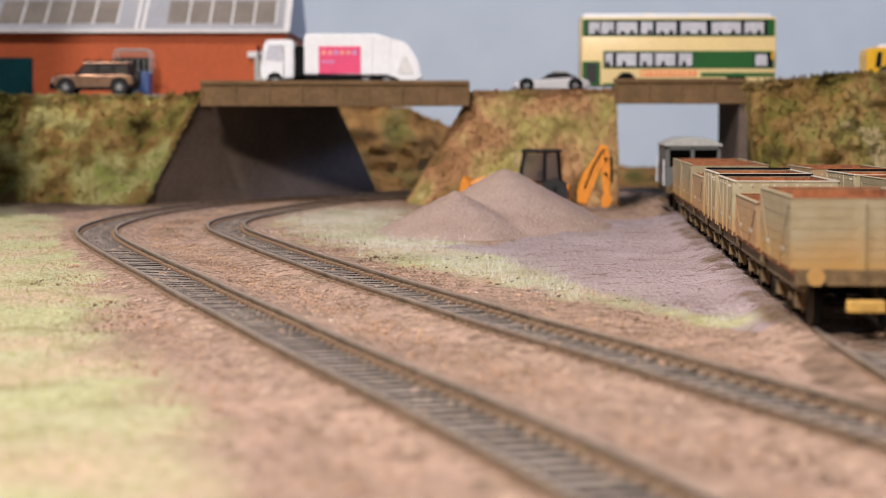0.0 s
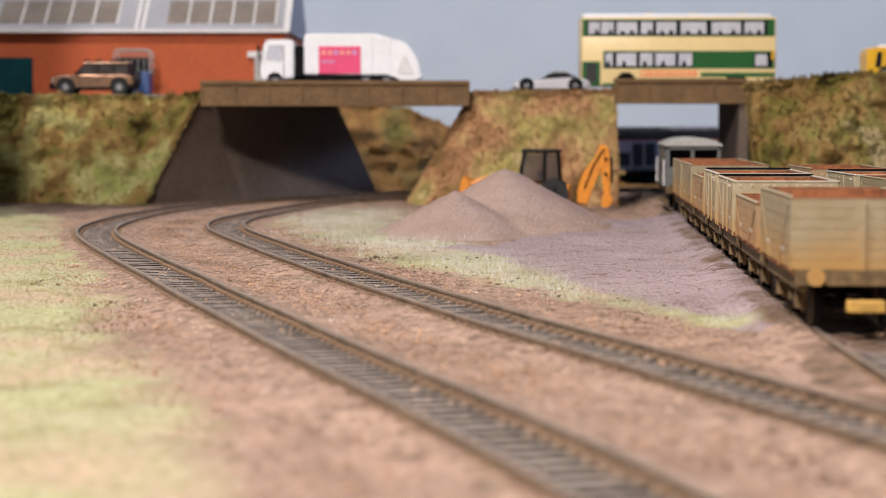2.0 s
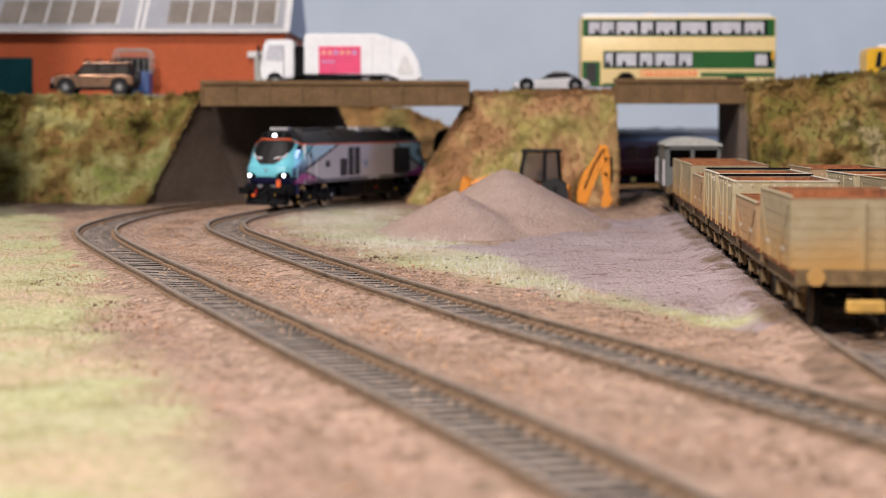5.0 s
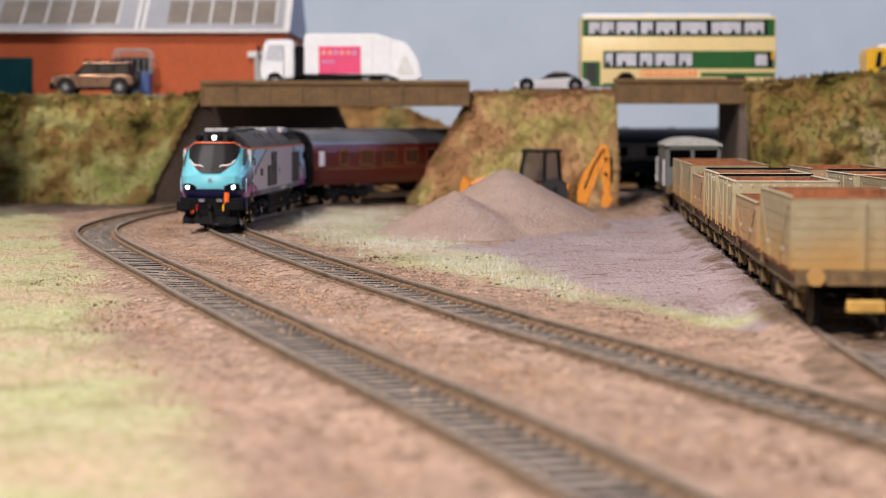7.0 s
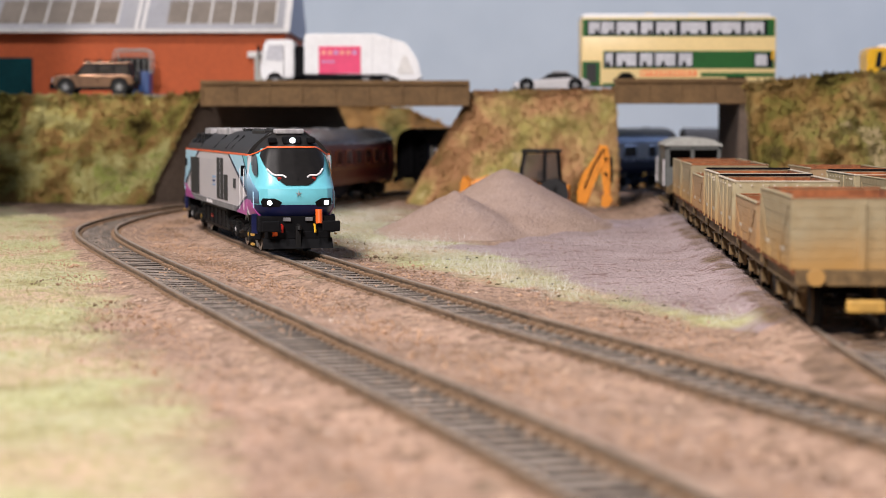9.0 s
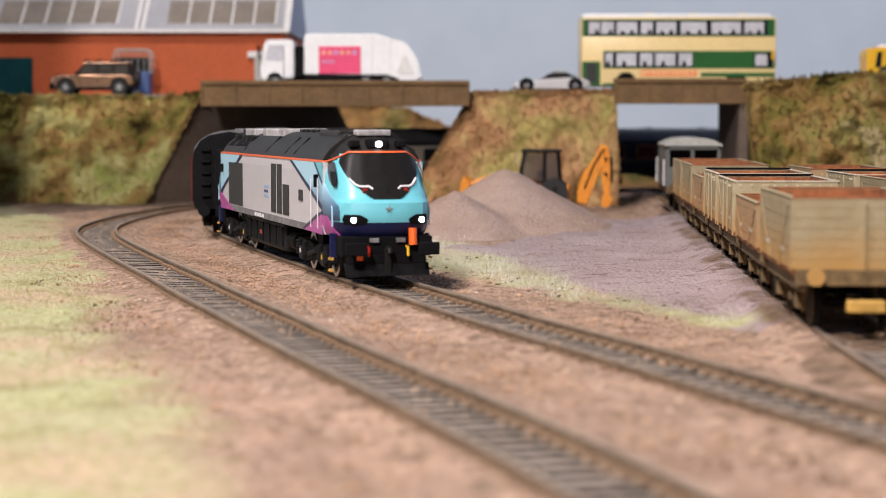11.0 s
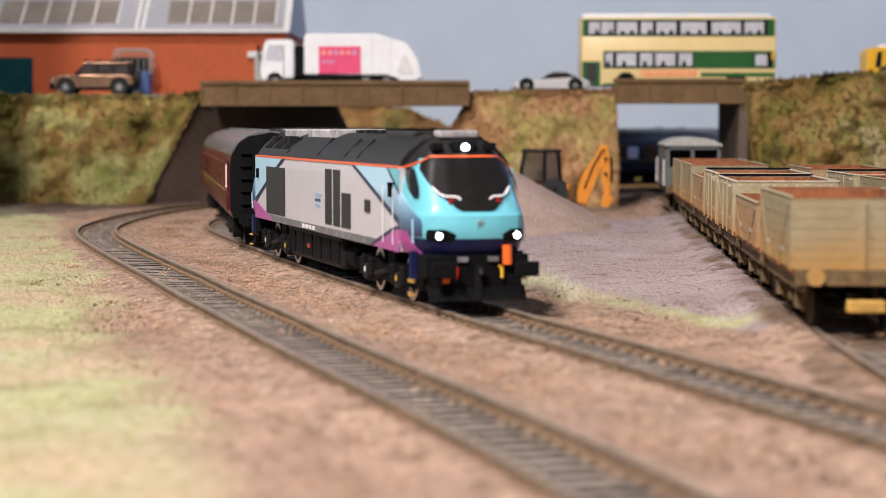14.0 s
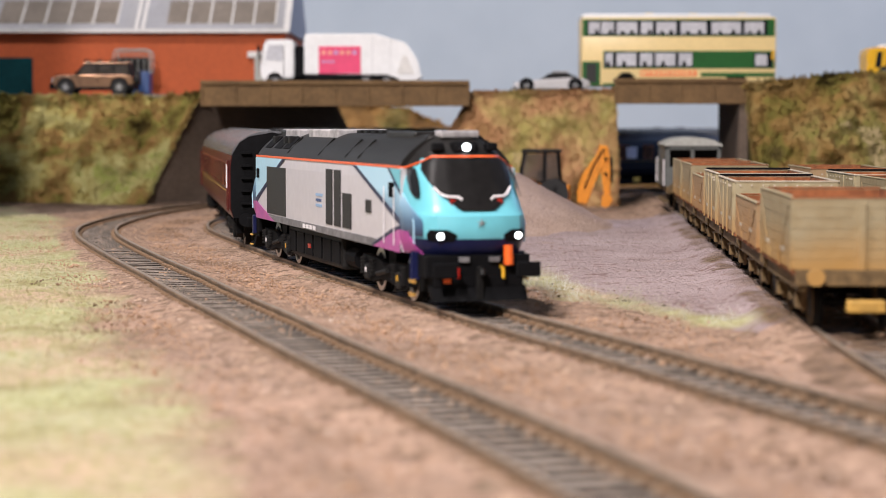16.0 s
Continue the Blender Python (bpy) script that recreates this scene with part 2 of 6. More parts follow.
PATH = {k: curve(v) for k, v in (("inner", INNER), ("outer", OUTER), ("siding", SIDING), ("loop", LOOP))}


def along(which, s):
    c, run = PATH[which]
    return Vector((float(np.interp(s, run, c[:, 0])), float(np.interp(s, run, c[:, 1]))))


# ---- ground ----
def near_line(pts, x, y):
    """Signed distance to a polyline, positive to the right of it (towards +x), in centimetres."""
    best = (1e9, 0)
    for (ax, ay), (bx, by) in zip(pts[:-1], pts[1:]):
        dx, dy = bx - ax, by - ay
        t = max(0, min(1, ((x - ax) * dx + (y - ay) * dy) / (dx * dx + dy * dy)))
        ex, ey = x - ax - t * dx, y - ay - t * dy
        e = math.hypot(ex, ey)
        if e < best[0]:
            best = (e, 1 if dx * ey - dy * ex < 0 else -1)
    return best[0] * best[1]


GRASS_EDGE = [(-33, 132), (-26, 115), (-21.5, 104), (-19, 92), (-15.2, 78), (-9.3, 51), (-5.4, 36), (-2.9, 26), (0, 14)]
GRASS_STRIP = [(-5.5, 112), (-5.6, 100), (-3.2, 84), (-0.2, 72.5), (2.3, 63.5), (5.2, 54), (7.3, 48.8)]


def ground_mat():
    m = bpy.data.materials.new("layout_ground")
    m.use_nodes = True
    nt = m.node_tree
    L = nt.links.new
    b = nt.nodes["Principled BSDF"]
    b.inputs["Roughness"].default_value, b.inputs["Specular IOR Level"].default_value = 0.92, 0.2
    tc = nt.nodes.new("ShaderNodeTexCoord")

    def nz(scale, detail=4.0):
        n = nt.nodes.new("ShaderNodeTexNoise")
        n.inputs["Scale"].default_value, n.inputs["Detail"].default_value = scale, detail
        L(tc.outputs["Object"], n.inputs["Vector"])
        return n.outputs["Fac"]

    def rng(src, a, z):
        r = nt.nodes.new("ShaderNodeMapRange")
        r.inputs["From Min"].default_value, r.inputs["From Max"].default_value = a, z
        L(src, r.inputs["Value"])
        return r.outputs[0]

    def mix(f, a, c):
        x = nt.nodes.new("ShaderNodeMix")
        x.data_type = "RGBA"
        L(f, x.inputs["Factor"])
        for k, v in (("A", a), ("B", c)):
            if isinstance(v, tuple):
                x.inputs[k].default_value = (*v, 1)
            else:
                L(v, x.inputs[k])
        return x.outputs["Result"]
    sand = mix(rng(nz(9, 5), 0.35, 0.68), (0.46, 0.305, 0.225), (0.32, 0.215, 0.158))
    sand = mix(rng(nz(60, 5), 0.42, 0.72), sand, (0.27, 0.18, 0.125))
    sand = mix(rng(nz(620, 3), 0.50, 0.68), sand, (0.17, 0.115, 0.085))
    sand = mix(rng(nz(240, 5), 0.55, 0.62), sand, (0.17, 0.11, 0.075))
    sand = mix(rng(nz(330, 5), 0.60, 0.67), sand, (0.56, 0.39, 0.28))
    sand = mix(rng(nz(520, 2), 0.66, 0.74), sand, (0.66, 0.53, 0.44))
    grass = mix(rng(nz(20, 5), 0.40, 0.60), (0.44, 0.42, 0.255), (0.50, 0.37, 0.26))
    grass = mix(rng(nz(11, 6), 0.50, 0.60), grass, (0.43, 0.425, 0.235))
    grass = mix(rng(nz(48, 6), 0.56, 0.66), grass, (0.30, 0.26, 0.13))
    grass = mix(rng(nz(420, 3), 0.45, 0.66), grass, (0.32, 0.30, 0.13))
    plaster = mix(rng(nz(14, 5), 0.35, 0.65), (0.305, 0.235, 0.232), (0.385, 0.308, 0.31))
    plaster = mix(rng(nz(380, 4), 0.58, 0.72), plaster, (0.24, 0.15, 0.13))
    mp = nt.nodes.new("ShaderNodeMapping")
    mp.inputs["Scale"].default_value = (0.45, 1.0, 1.0)
    L(tc.outputs["Object"], mp.inputs["Vector"])
    cr = nt.nodes.new("ShaderNodeTexNoise")
    cr.inputs["Scale"].default_value, cr.inputs["Detail"].default_value = 75, 5
    L(mp.outputs[0], cr.inputs["Vector"])
    off, ab = nt.nodes.new("ShaderNodeMath"), nt.nodes.new("ShaderNodeMath")
    off.operation, ab.operation = "SUBTRACT", "ABSOLUTE"
    off.inputs[1].default_value = 0.5
    L(cr.outputs["Fac"], off.inputs[0])
    L(off.outputs[0], ab.inputs[0])
    plaster = mix(rng(ab.outputs[0], 0.0, 0.013), (0.17, 0.105, 0.095), plaster)
    # Brown track-bed dirt, whose colour also paints in the wagons' shade.
    dirt_shade = mix(rng(nz(300, 4), 0.4, 0.6), (0.18, 0.115, 0.07), (0.10, 0.065, 0.042))
    at = nt.nodes.new("ShaderNodeAttribute")
    at.attribute_name = "cover"
    sp = nt.nodes.new("ShaderNodeSeparateColor")
    L(at.outputs["Color"], sp.inputs[0])
    wob = nt.nodes.new("ShaderNodeMath")
    wob.operation = "MULTIPLY_ADD"
    L(nz(30, 6), wob.inputs[0])
    wob.inputs[1].default_value, wob.inputs[2].default_value = 1.9, -0.95

    def edge(src):
        a = nt.nodes.new("ShaderNodeMath")
        L(src, a.inputs[0])
        L(wob.outputs[0], a.inputs[1])
        return rng(a.outputs[0], 0.30, 0.75)
    c = mix(edge(sp.outputs[1]), sand, plaster)
    c = mix(edge(sp.outputs[2]), c, dirt_shade)
    c = mix(edge(sp.outputs[0]), c, grass)
    L(c, b.inputs["Base Color"])
    bp = nt.nodes.new("ShaderNodeBump")
    bp.inputs["Strength"].default_value, bp.inputs["Distance"].default_value = 1.0, 0.0014
    L(nz(650, 4), bp.inputs["Height"])
    L(bp.outputs[0], b.inputs["Normal"])
    return m


def smooth(v, a, b):
    t = max(0.0, min(1.0, (v - a) / (b - a)))
    return t * t * (3 - 2 * t)


M["ground"] = ground_mat()
PLASTER = [(-1, 84), (2, 80), (9, 104), (13.5, 104), (10, 60), (8.6, 46), (8, 45.8), (5.2, 55.5), (2.8, 65), (0, 76)]


def inside(poly, x, y):
    hit = False
    for (ax, ay), (bx, by) in zip(poly, poly[1:] + poly[:1]):
        if (ay > y) != (by > y) and x < (bx - ax) * (y - ay) / (by - ay) + ax:
            hit = not hit
    return hit


def ground():
    xs = np.concatenate([np.arange(-75, -26, 1.5), np.arange(-26, 22, 0.34), np.arange(22, 72, 1.5), np.arange(72, 215, 6.0)])
    ys = np.concatenate([np.arange(-30, 6, 3.0), np.arange(6, 22, 1.0), np.arange(22, 70, 0.34), np.arange(70, 140, 0.55), np.arange(140, 182, 2.0)])
    side = np.vstack([PATH[k][0][::4] for k in ("siding", "loop")])
    lines = [PATH[k][0][::4] for k in ("inner", "outer", "siding", "loop")]
    every = np.vstack(lines)
    me = bpy.data.meshes.new("ground")
    verts, cover = [], []
    for y in ys:
        for x in xs:
            d = math.sqrt(float(((every - (x, y)) ** 2).sum(1).min()))
            z = -0.34 + hump(x, y, 0.22, 0.10) + hump(x, y, 1.1, 0.05, 3)
            bed = 1 - smooth(d, 1.15, 2.6)
            z = z * (1 - bed) + bed * (-0.165 + hump(x, y, 1.5, 0.05, 9) - 0.19 * (1 - smooth(d, 0.66, 1.04)))
            e = math.sqrt(float(((side - (x, y)) ** 2).sum(1).min()))
            if e < 2.6:
                z += (0.17 + hump(x, y, 1.2, 0.05, 31)) * (1 - smooth(e, 1.7, 2.6)) * (1 - smooth(44 - y, 0, 6)) * (1.0 if e > 0.95 or e < 0.6 else 0.35)
            g = 0.5 + near_line(GRASS_EDGE, x, y) / 3.2 if x < 4 else 0
            st = 1.0 - abs(near_line(GRASS_STRIP, x, y)) / (1.15 + 2.3 * smooth(y, 55, 95)) * 0.55 - 0.28 * (1 - smooth(y, 46, 60))
            g = max(0, min(1, max(g, st if 44 < y < 118 else 0)))
            g *= smooth(d, 1.2, 2.1)
            if g > 0.55:
                z += 0.12 * (g - 0.55) + hump(x, y, 0.9, 0.10 * g, 5)
            p = 1.0 if inside(PLASTER, x, y) else 0.0
            if p:
                z += 0.05 + hump(x * 0.45, y, 1.3, 0.10, 7)
            # Darkens towards the bridge; wagon shadow is painted in under and beside the wagons.
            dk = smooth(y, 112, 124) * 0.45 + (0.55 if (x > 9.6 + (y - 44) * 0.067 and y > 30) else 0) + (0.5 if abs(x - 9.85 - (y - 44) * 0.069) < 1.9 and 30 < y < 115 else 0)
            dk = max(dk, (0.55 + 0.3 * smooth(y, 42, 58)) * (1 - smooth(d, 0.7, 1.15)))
            verts.append((x * CM, y * CM, z * CM))
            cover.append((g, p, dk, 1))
    nx = len(xs)
    faces = [(j * nx + i, j * nx + i + 1, (j + 1) * nx + i + 1, (j + 1) * nx + i) for j in range(len(ys) - 1) for i in range(nx - 1)]
    me.from_pydata(verts, [], faces)
    att = me.color_attributes.new("cover", "FLOAT_COLOR", "POINT")
    att.data.foreach_set("color", np.array(cover, dtype=np.float32).ravel())
    for q in me.polygons:
        q.use_smooth = True
    me.materials.append(M["ground"])
    ob = new("ground", me)
    return tagged(ob, "sandy pinkish brown scenic ground with pale grass patches", "ground", kind="structure")


GROUND = ground()


def tufts(name, label, spots, cols, height, width):
    """Fine upright fibres as one mesh."""
    v, f = [], []
    for x, y, z, k in spots:
        h, a, l = height * k * random.choice((0.3, 0.4, 0.5, 0.6, 0.7, 0.9, 1.2, 1.6, 3.0)) * random.uniform(0.8, 1.2), random.uniform(0, 6.28), random.uniform(0.3, 1.8)
        b = random.uniform(0, 6.28)
        dx, dy, w = math.cos(a) * l * h, math.sin(a) * l * h, width
        n = len(v)
        cx, cy = w * math.cos(b), w * math.sin(b)
        mx, my, mz = x + dx * 0.42, y + dy * 0.42, z + h * 0.64
        v += [(x - cx, y - cy, z), (x + cx, y + cy, z), (mx + cx * 0.7, my + cy * 0.7, mz), (mx - cx * 0.7, my - cy * 0.7, mz), (x + dx, y + dy, z + h)]
        f += [(n, n + 1, n + 2, n + 3), (n + 3, n + 2, n + 4)]
    me = bpy.data.meshes.new(name)
    me.from_pydata([(a * CM, b * CM, c * CM) for a, b, c in v], [], f)
    me.materials.append(island_mat(name + "_fibre", cols))
    return tagged(new(name, me), label, "grass", kind="stuff")


def grass_spots():
    me = GROUND.data
    nv = len(me.vertices)
    co = np.empty(nv * 3, dtype=np.float32)
    me.vertices.foreach_get("co", co)
    co = co.reshape(-1, 3) / CM
    cv = np.empty(nv * 4, dtype=np.float32)
    me.color_attributes["cover"].data.foreach_get("color", cv)
    g = cv.reshape(-1, 4)[:, 0]
    strip, field = [], []
    for (x, y, z), k in zip(co, g):
        if k < 0.38 or y < 18 or y > 120 or x < -24:
            continue
        wob = hump(x, y, 0.5, 0.5, 11) + hump(x, y, 1.6, 0.3, 23)
        if k + wob < 0.55:
            continue
        if x > near_x(y):
            for _ in range(random.choice((8, 12, 16)) if y < 70 else 14):
                strip.append((x + random.uniform(-.3, .3), y + random.uniform(-.4, .4), z - 0.02, (0.6 + 0.7 * max(0, wob + .3))))
        else:
            for _ in range(2):
                field.append((x + random.uniform(-.25, .25), y + random.uniform(-.3, .3), z - 0.02, 0.45))
    return strip, field


def near_x(y):
    c = PATH["inner"][0]
    i = int(np.argmin(abs(c[:, 1] - y) + 50 * (c[:, 1] > 140)))
    return float(c[i, 0])


STRIP, FIELD = grass_spots()
tufts("grass", "pale straw and green static grass beside the track", STRIP,
      [(0.28, 0.275, 0.18), (0.38, 0.36, 0.26), (0.50, 0.48, 0.40), (0.74, 0.74, 0.70), (0.46, 0.38, 0.28)], 0.24, 0.0042)
tufts("grass", "short pale yellow-green scatter grass", FIELD,
      [(0.34, 0.34, 0.17), (0.44, 0.42, 0.25), (0.52, 0.43, 0.28), (0.52, 0.38, 0.27)], 0.22, 0.012)


def leaf_litter():
    """Dark dry flakes lying beside and on the pale grass."""
    v, f = [], []
    for x, y, z, k in random.sample(STRIP, 60):
        for _ in range(random.choice((1, 1, 2, 4))):
            px, py, r = x + random.gauss(-0.3, 0.5), y + random.gauss(0, 0.6), random.uniform(0.03, 0.085)
            q = len(v)
            a0, h = random.uniform(0, 6.28), random.uniform(0.02, 0.12)
            ring = [(px + r * math.cos(a0 + j * 1.05) * (1.5 if j % 3 == 0 else 0.7), py + r * math.sin(a0 + j * 1.05), z + h * (0.4 if j % 2 else 1.0)) for j in range(6)]
            v += ring + [(a, b, c + 0.012) for a, b, c in ring]
            f += [tuple(range(q, q + 6))[::-1], tuple(range(q + 6, q + 12))]
            f += [(q + j, q + (j + 1) % 6, q + 6 + (j + 1) % 6, q + 6 + j) for j in range(6)]
    me = bpy.data.meshes.new("leaf_litter")
    me.from_pydata([(a * CM, b * CM, c * CM) for a, b, c in v], [], f)
    me.materials.append(island_mat("leaf_flake", [(0.03, 0.022, 0.012), (0.06, 0.05, 0.02), (0.10, 0.06, 0.03)]))
    return tagged(new("leaf_litter", me), "small dark dry leaf flakes on the grass", "leaf litter", kind="stuff")


leaf_litter()


# ---- embankments ----
def bank(name, label, foot, crest, n, cols, seed, clumps, depth=1.0, lean=0.0):
    """A rough slope between a foot line and a crest line, closed behind, with scattered foliage clumps on it."""
    foot, crest = np.array(foot, float), np.array(crest, float)

    def walkline(p, t):
        run = np.r_[0, np.cumsum(np.linalg.norm(np.diff(p, axis=0), axis=1))]
        return np.array([np.interp(t * run[-1], run, p[:, k]) for k in range(3)])
    rows = 22
    grid = []
    for i in range(n + 1):
        t = i / n
        a, c = walkline(foot, t), walkline(crest, t)
        line = []
        for j in range(rows + 1):
            u = j / rows
            p = a * (1 - u) + c * u
            k = math.sin(math.pi * min(1, max(0, u))) ** 0.6
            k *= 0.25 + 0.75 * smooth(min(t, 1 - t) * n * 0.45, 0, 2.5)
            q = Vector((p[0], p[1] * 0.5, p[2]))
            out = 1.1 * depth * noise.fractal(q * 0.34 + Vector((seed, 0, 0)), 1.0, 2.0, 3) + 0.55 * depth * noise.fractal(q * 1.1 + Vector((0, seed, 0)), 1.0, 2.0, 3)
            line.append((p[0] + 0.3 * out * k, p[1] - out * k, p[2] + 0.35 * hump(t * 40, u * 3, 0.9, 0.5 * depth, seed + 8) * (k if u < 0.95 else 0.7)))
        line.append((c[0] + lean, c[1] + 4.5, c[2] - 0.05))
        line.append((c[0] + lean * 3, c[1] + 4.5, -0.6))
        line.append((a[0] + lean, a[1] + 2, -0.6))
        grid.append(line)
    bm = bmesh.new()
    vs = [[bm.verts.new(p) for p in l] for l in grid]
    m = len(grid[0])
    for a, b in zip(vs[:-1], vs[1:]):
        for j in range(m):
            bm.faces.new((a[j], b[j], b[(j + 1) % m], a[(j + 1) % m]))
    bm.faces.new(vs[0])
    bm.faces.new(vs[-1][::-1])
    bmesh.ops.recalc_face_normals(bm, faces=bm.faces)
    ob = part("embankment", bm, island_solid(name, cols), smooth=True)
    tagged(ob, label, "embankment", kind="structure")
    v, f = [], []
    for _ in range(int(clumps * 3.8)):
        i, j = random.uniform(0, n - 0.01), random.uniform(0, rows - 0.01) if random.random() < 0.84 else rows
        if random.random() < 0.08:
            i = random.choice((0.0, n - 0.01))
        fi, fj = i - int(i), j - int(j)
        j1 = min(int(j) + 1, rows)
        g00, g10, g01, g11 = grid[int(i)][int(j)], grid[int(i) + 1][int(j)], grid[int(i)][j1], grid[int(i) + 1][j1]
        c = [(g00[k] * (1 - fi) + g10[k] * fi) * (1 - fj) + (g01[k] * (1 - fi) + g11[k] * fi) * fj for k in range(3)]
        r = random.choice((0.07, 0.09, 0.12, 0.15, 0.21)) * random.uniform(0.8, 1.3) * depth ** 0.5
        if j == rows:
            r *= random.choice((1.0, 1.5, 2.2))
        c[1] -= 0.03
        for _k in range(5):
            q = len(v)
            ax = Vector((random.gauss(0, 1), -abs(random.gauss(0.3, 0.8)), random.gauss(0.25, 1))).normalized() * r * random.uniform(0.5, 1.1)
            e1 = ax.orthogonal().normalized() * r * random.uniform(0.12, 0.3)
            p0 = Vector(c) - ax * 0.35
            tip = Vector(c) + ax
            bend = Vector((0, 0, -0.2 * r))
            v += [tuple(p0 - e1 * 0.4), tuple(p0 + e1 * 0.4), tuple(Vector(c) + ax * 0.35 + e1), tuple(tip + bend), tuple(Vector(c) + ax * 0.35 - e1)]
            f += [(q, q + 1, q + 2, q + 4), (q + 4, q + 2, q + 3)]
    me = bpy.data.meshes.new("foliage")
    me.from_pydata([(a * CM, b * CM, c * CM) for a, b, c in v], [], f)
    me.materials.append(island_mat(name + "_foliage", cols))
    fo = new("foliage", me)
    fo.parent = ob
    tagged(fo, "clumps of dry scenic foliage", kind="stuff")
    return ob


def island_solid(name, cols):
    """Turf under the foliage, coloured by the same row."""
    m = island_mat(name + "_turf", cols)
    for n in m.node_tree.nodes:
        if n.bl_idname == "ShaderNodeMix":
            n.inputs["Factor"].default_value = 1.0
    return m


GOLD = [(0.045, 0.036, 0.010), (0.13, 0.085, 0.026), (0.24, 0.22, 0.055), (0.36, 0.21, 0.08), (0.42, 0.36, 0.12), (0.54, 0.49, 0.22), (0.34, 0.37, 0.10)]
OLIVE = [(0.034, 0.027, 0.009), (0.085, 0.062, 0.02), (0.15, 0.13, 0.03), (0.23, 0.135, 0.045), (0.27, 0.19, 0.07), (0.19, 0.17, 0.045), (0.33, 0.26, 0.14)]
BROWN = [(0.08, 0.05, 0.02), (0.24, 0.135, 0.05), (0.42, 0.23, 0.08), (0.30, 0.22, 0.075), (0.15, 0.14, 0.04)]
bank("left_bank", "steep mossy embankment of dry golden and green foliage", [(-60, 124, -.5), (-30, 125.5, -.5), (-19.9, 123.0, -.5)],
     [(-60, 127, 6.9), (-30, 127, 6.85), (-19, 126.2, 6.75), (-16.4, 125.2, 6.8)], 90, GOLD, 2.0, 5600, 1.35, -1.8)
bank("middle_bank", "tall dry grassy island bank between two bridges", [(-2.6, 123.5, -.5), (0.6, 120.2, -.5), (5, 119.6, -.5), (11.3, 120, -.5)],
     [(1.7, 123.6, 6.7), (2.2, 122.4, 7.0), (5, 122, 7.05), (11.25, 122, 7.1)], 50, [(0.09, 0.06, 0.022), (0.24, 0.145, 0.055), (0.38, 0.20, 0.10), (0.44, 0.30, 0.13), (0.32, 0.27, 0.085), (0.52, 0.41, 0.21)], 12.0, 2600, 0.6)
bank("right_bank", "rough embankment of green and gold foliage", [(19.9, 118, -.5), (27, 113, -.5), (60, 108, -.5)],
     [(19.85, 121.2, 7.5), (25, 119, 8.0), (60, 116, 8.0)], 70, OLIVE, 31.0, 4800, 1.5)
bank("far_bank", "shaded brown overgrown cutting side behind the line", [(-9, 145, -.5), (4, 152.5, -.5), (14, 157, -.5), (40, 158, -.5)],
     [(-9, 148, 6.6), (-3, 150.5, 6.2), (0.6, 153, 4.6), (3, 155, 3.0), (16, 160, 1.2), (40, 161, 1.4)], 60, BROWN, 47.0, 2600)


# ---- bridges, road, abutment ----
def beam(name, x0, x1, y, z0, z1):
    ob = thing(name, "brown weathered concrete bridge parapet beam", "bridge beam", at_cm(0, 0))
    part("slab", box(B(), x0, x1, y + 0.12, y + 1.2, z0 + 0.08, z1 - 0.28, 0.03), "beam", ob)
    part("coping", box(B(), x0 - 0.08, x1 + 0.08, y - 0.02, y + 1.3, z1 - 0.28, z1, 0.05), "beam", ob)
    part("ledge", box(B(), x0 - 0.05, x1 + 0.05, y + 0.02, y + 1.25, z0, z0 + 0.12, 0.03), "beam", ob)
    n = max(2, round((x1 - x0) / 2.3))
    for i in range(n + 1):
        x = x0 + (x1 - x0) * i / n
        part("rib", box(B(), x - 0.09, x + 0.09, y + 0.03, y + 0.3, z0 + 0.1, z1 - 0.27, 0.02), "beam", ob)
    return ob


beam("bridge_beam", -15.7, 1.65, 121.5, 6.12, 7.78)
beam("bridge_beam", 11.25, 19.7, 121.5, 6.27, 7.92)
for x0, x1, z in ((-15.6, 2.5, 6.55), (10.8, 20.4, 6.7)):
    tagged(part("bridge_deck", box(B(), x0, x1, 122.75, 141, z, z + 0.55, 0.03), "road"), "grey concrete road deck over the line", "bridge deck", kind="structure")
tagged(part("road", box(B(), -60, -15.65, 129.5, 142, 6.3, 7.0, 0.03), "road"), "grey tarmac road along the embankment", "road", kind="structure")
tagged(part("road", box(B(), 2.45, 10.85, 122.9, 132, 6.3, 7.12, 0.03), "road"), "grey tarmac road on the island bank", "road", kind="structure")
tagged(part("road", box(B(), 20.95, 62, 121.5, 138, 6.3, 7.25, 0.03), "road"), "grey tarmac road beside the bridge", "road", kind="structure")


def abutment():
    bm = B()
    n, m = 16, 8
    lo, hi = ((-20.0, 123.4, -.5), (-4.7, 138.4, -.5)), ((-16.5, 125.4, 6.56), (-8.0, 140, 6.56))
    vs = []
    for j in range(m + 1):
        v = j / m
        row = []
        for i in range(n + 1):
            u = i / n
            a, b = [lo[0][k] * (1 - u) + lo[1][k] * u for k in range(3)], [hi[0][k] * (1 - u) + hi[1][k] * u for k in range(3)]
            row.append(bm.verts.new([a[k] * (1 - v) + b[k] * v for k in range(3)]))
        vs.append(row)
    for p, q in zip(vs[:-1], vs[1:]):
        for i in range(n):
            bm.faces.new((p[i], p[i + 1], q[i + 1], q[i]))
    r = bmesh.ops.extrude_face_region(bm, geom=bm.faces[:])
    bmesh.ops.translate(bm, vec=(-1.0, 4.0, 0), verts=[v for v in r["geom"] if isinstance(v, bmesh.types.BMVert)])
    bmesh.ops.recalc_face_normals(bm, faces=bm.faces)
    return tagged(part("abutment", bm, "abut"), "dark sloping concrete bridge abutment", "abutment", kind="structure")


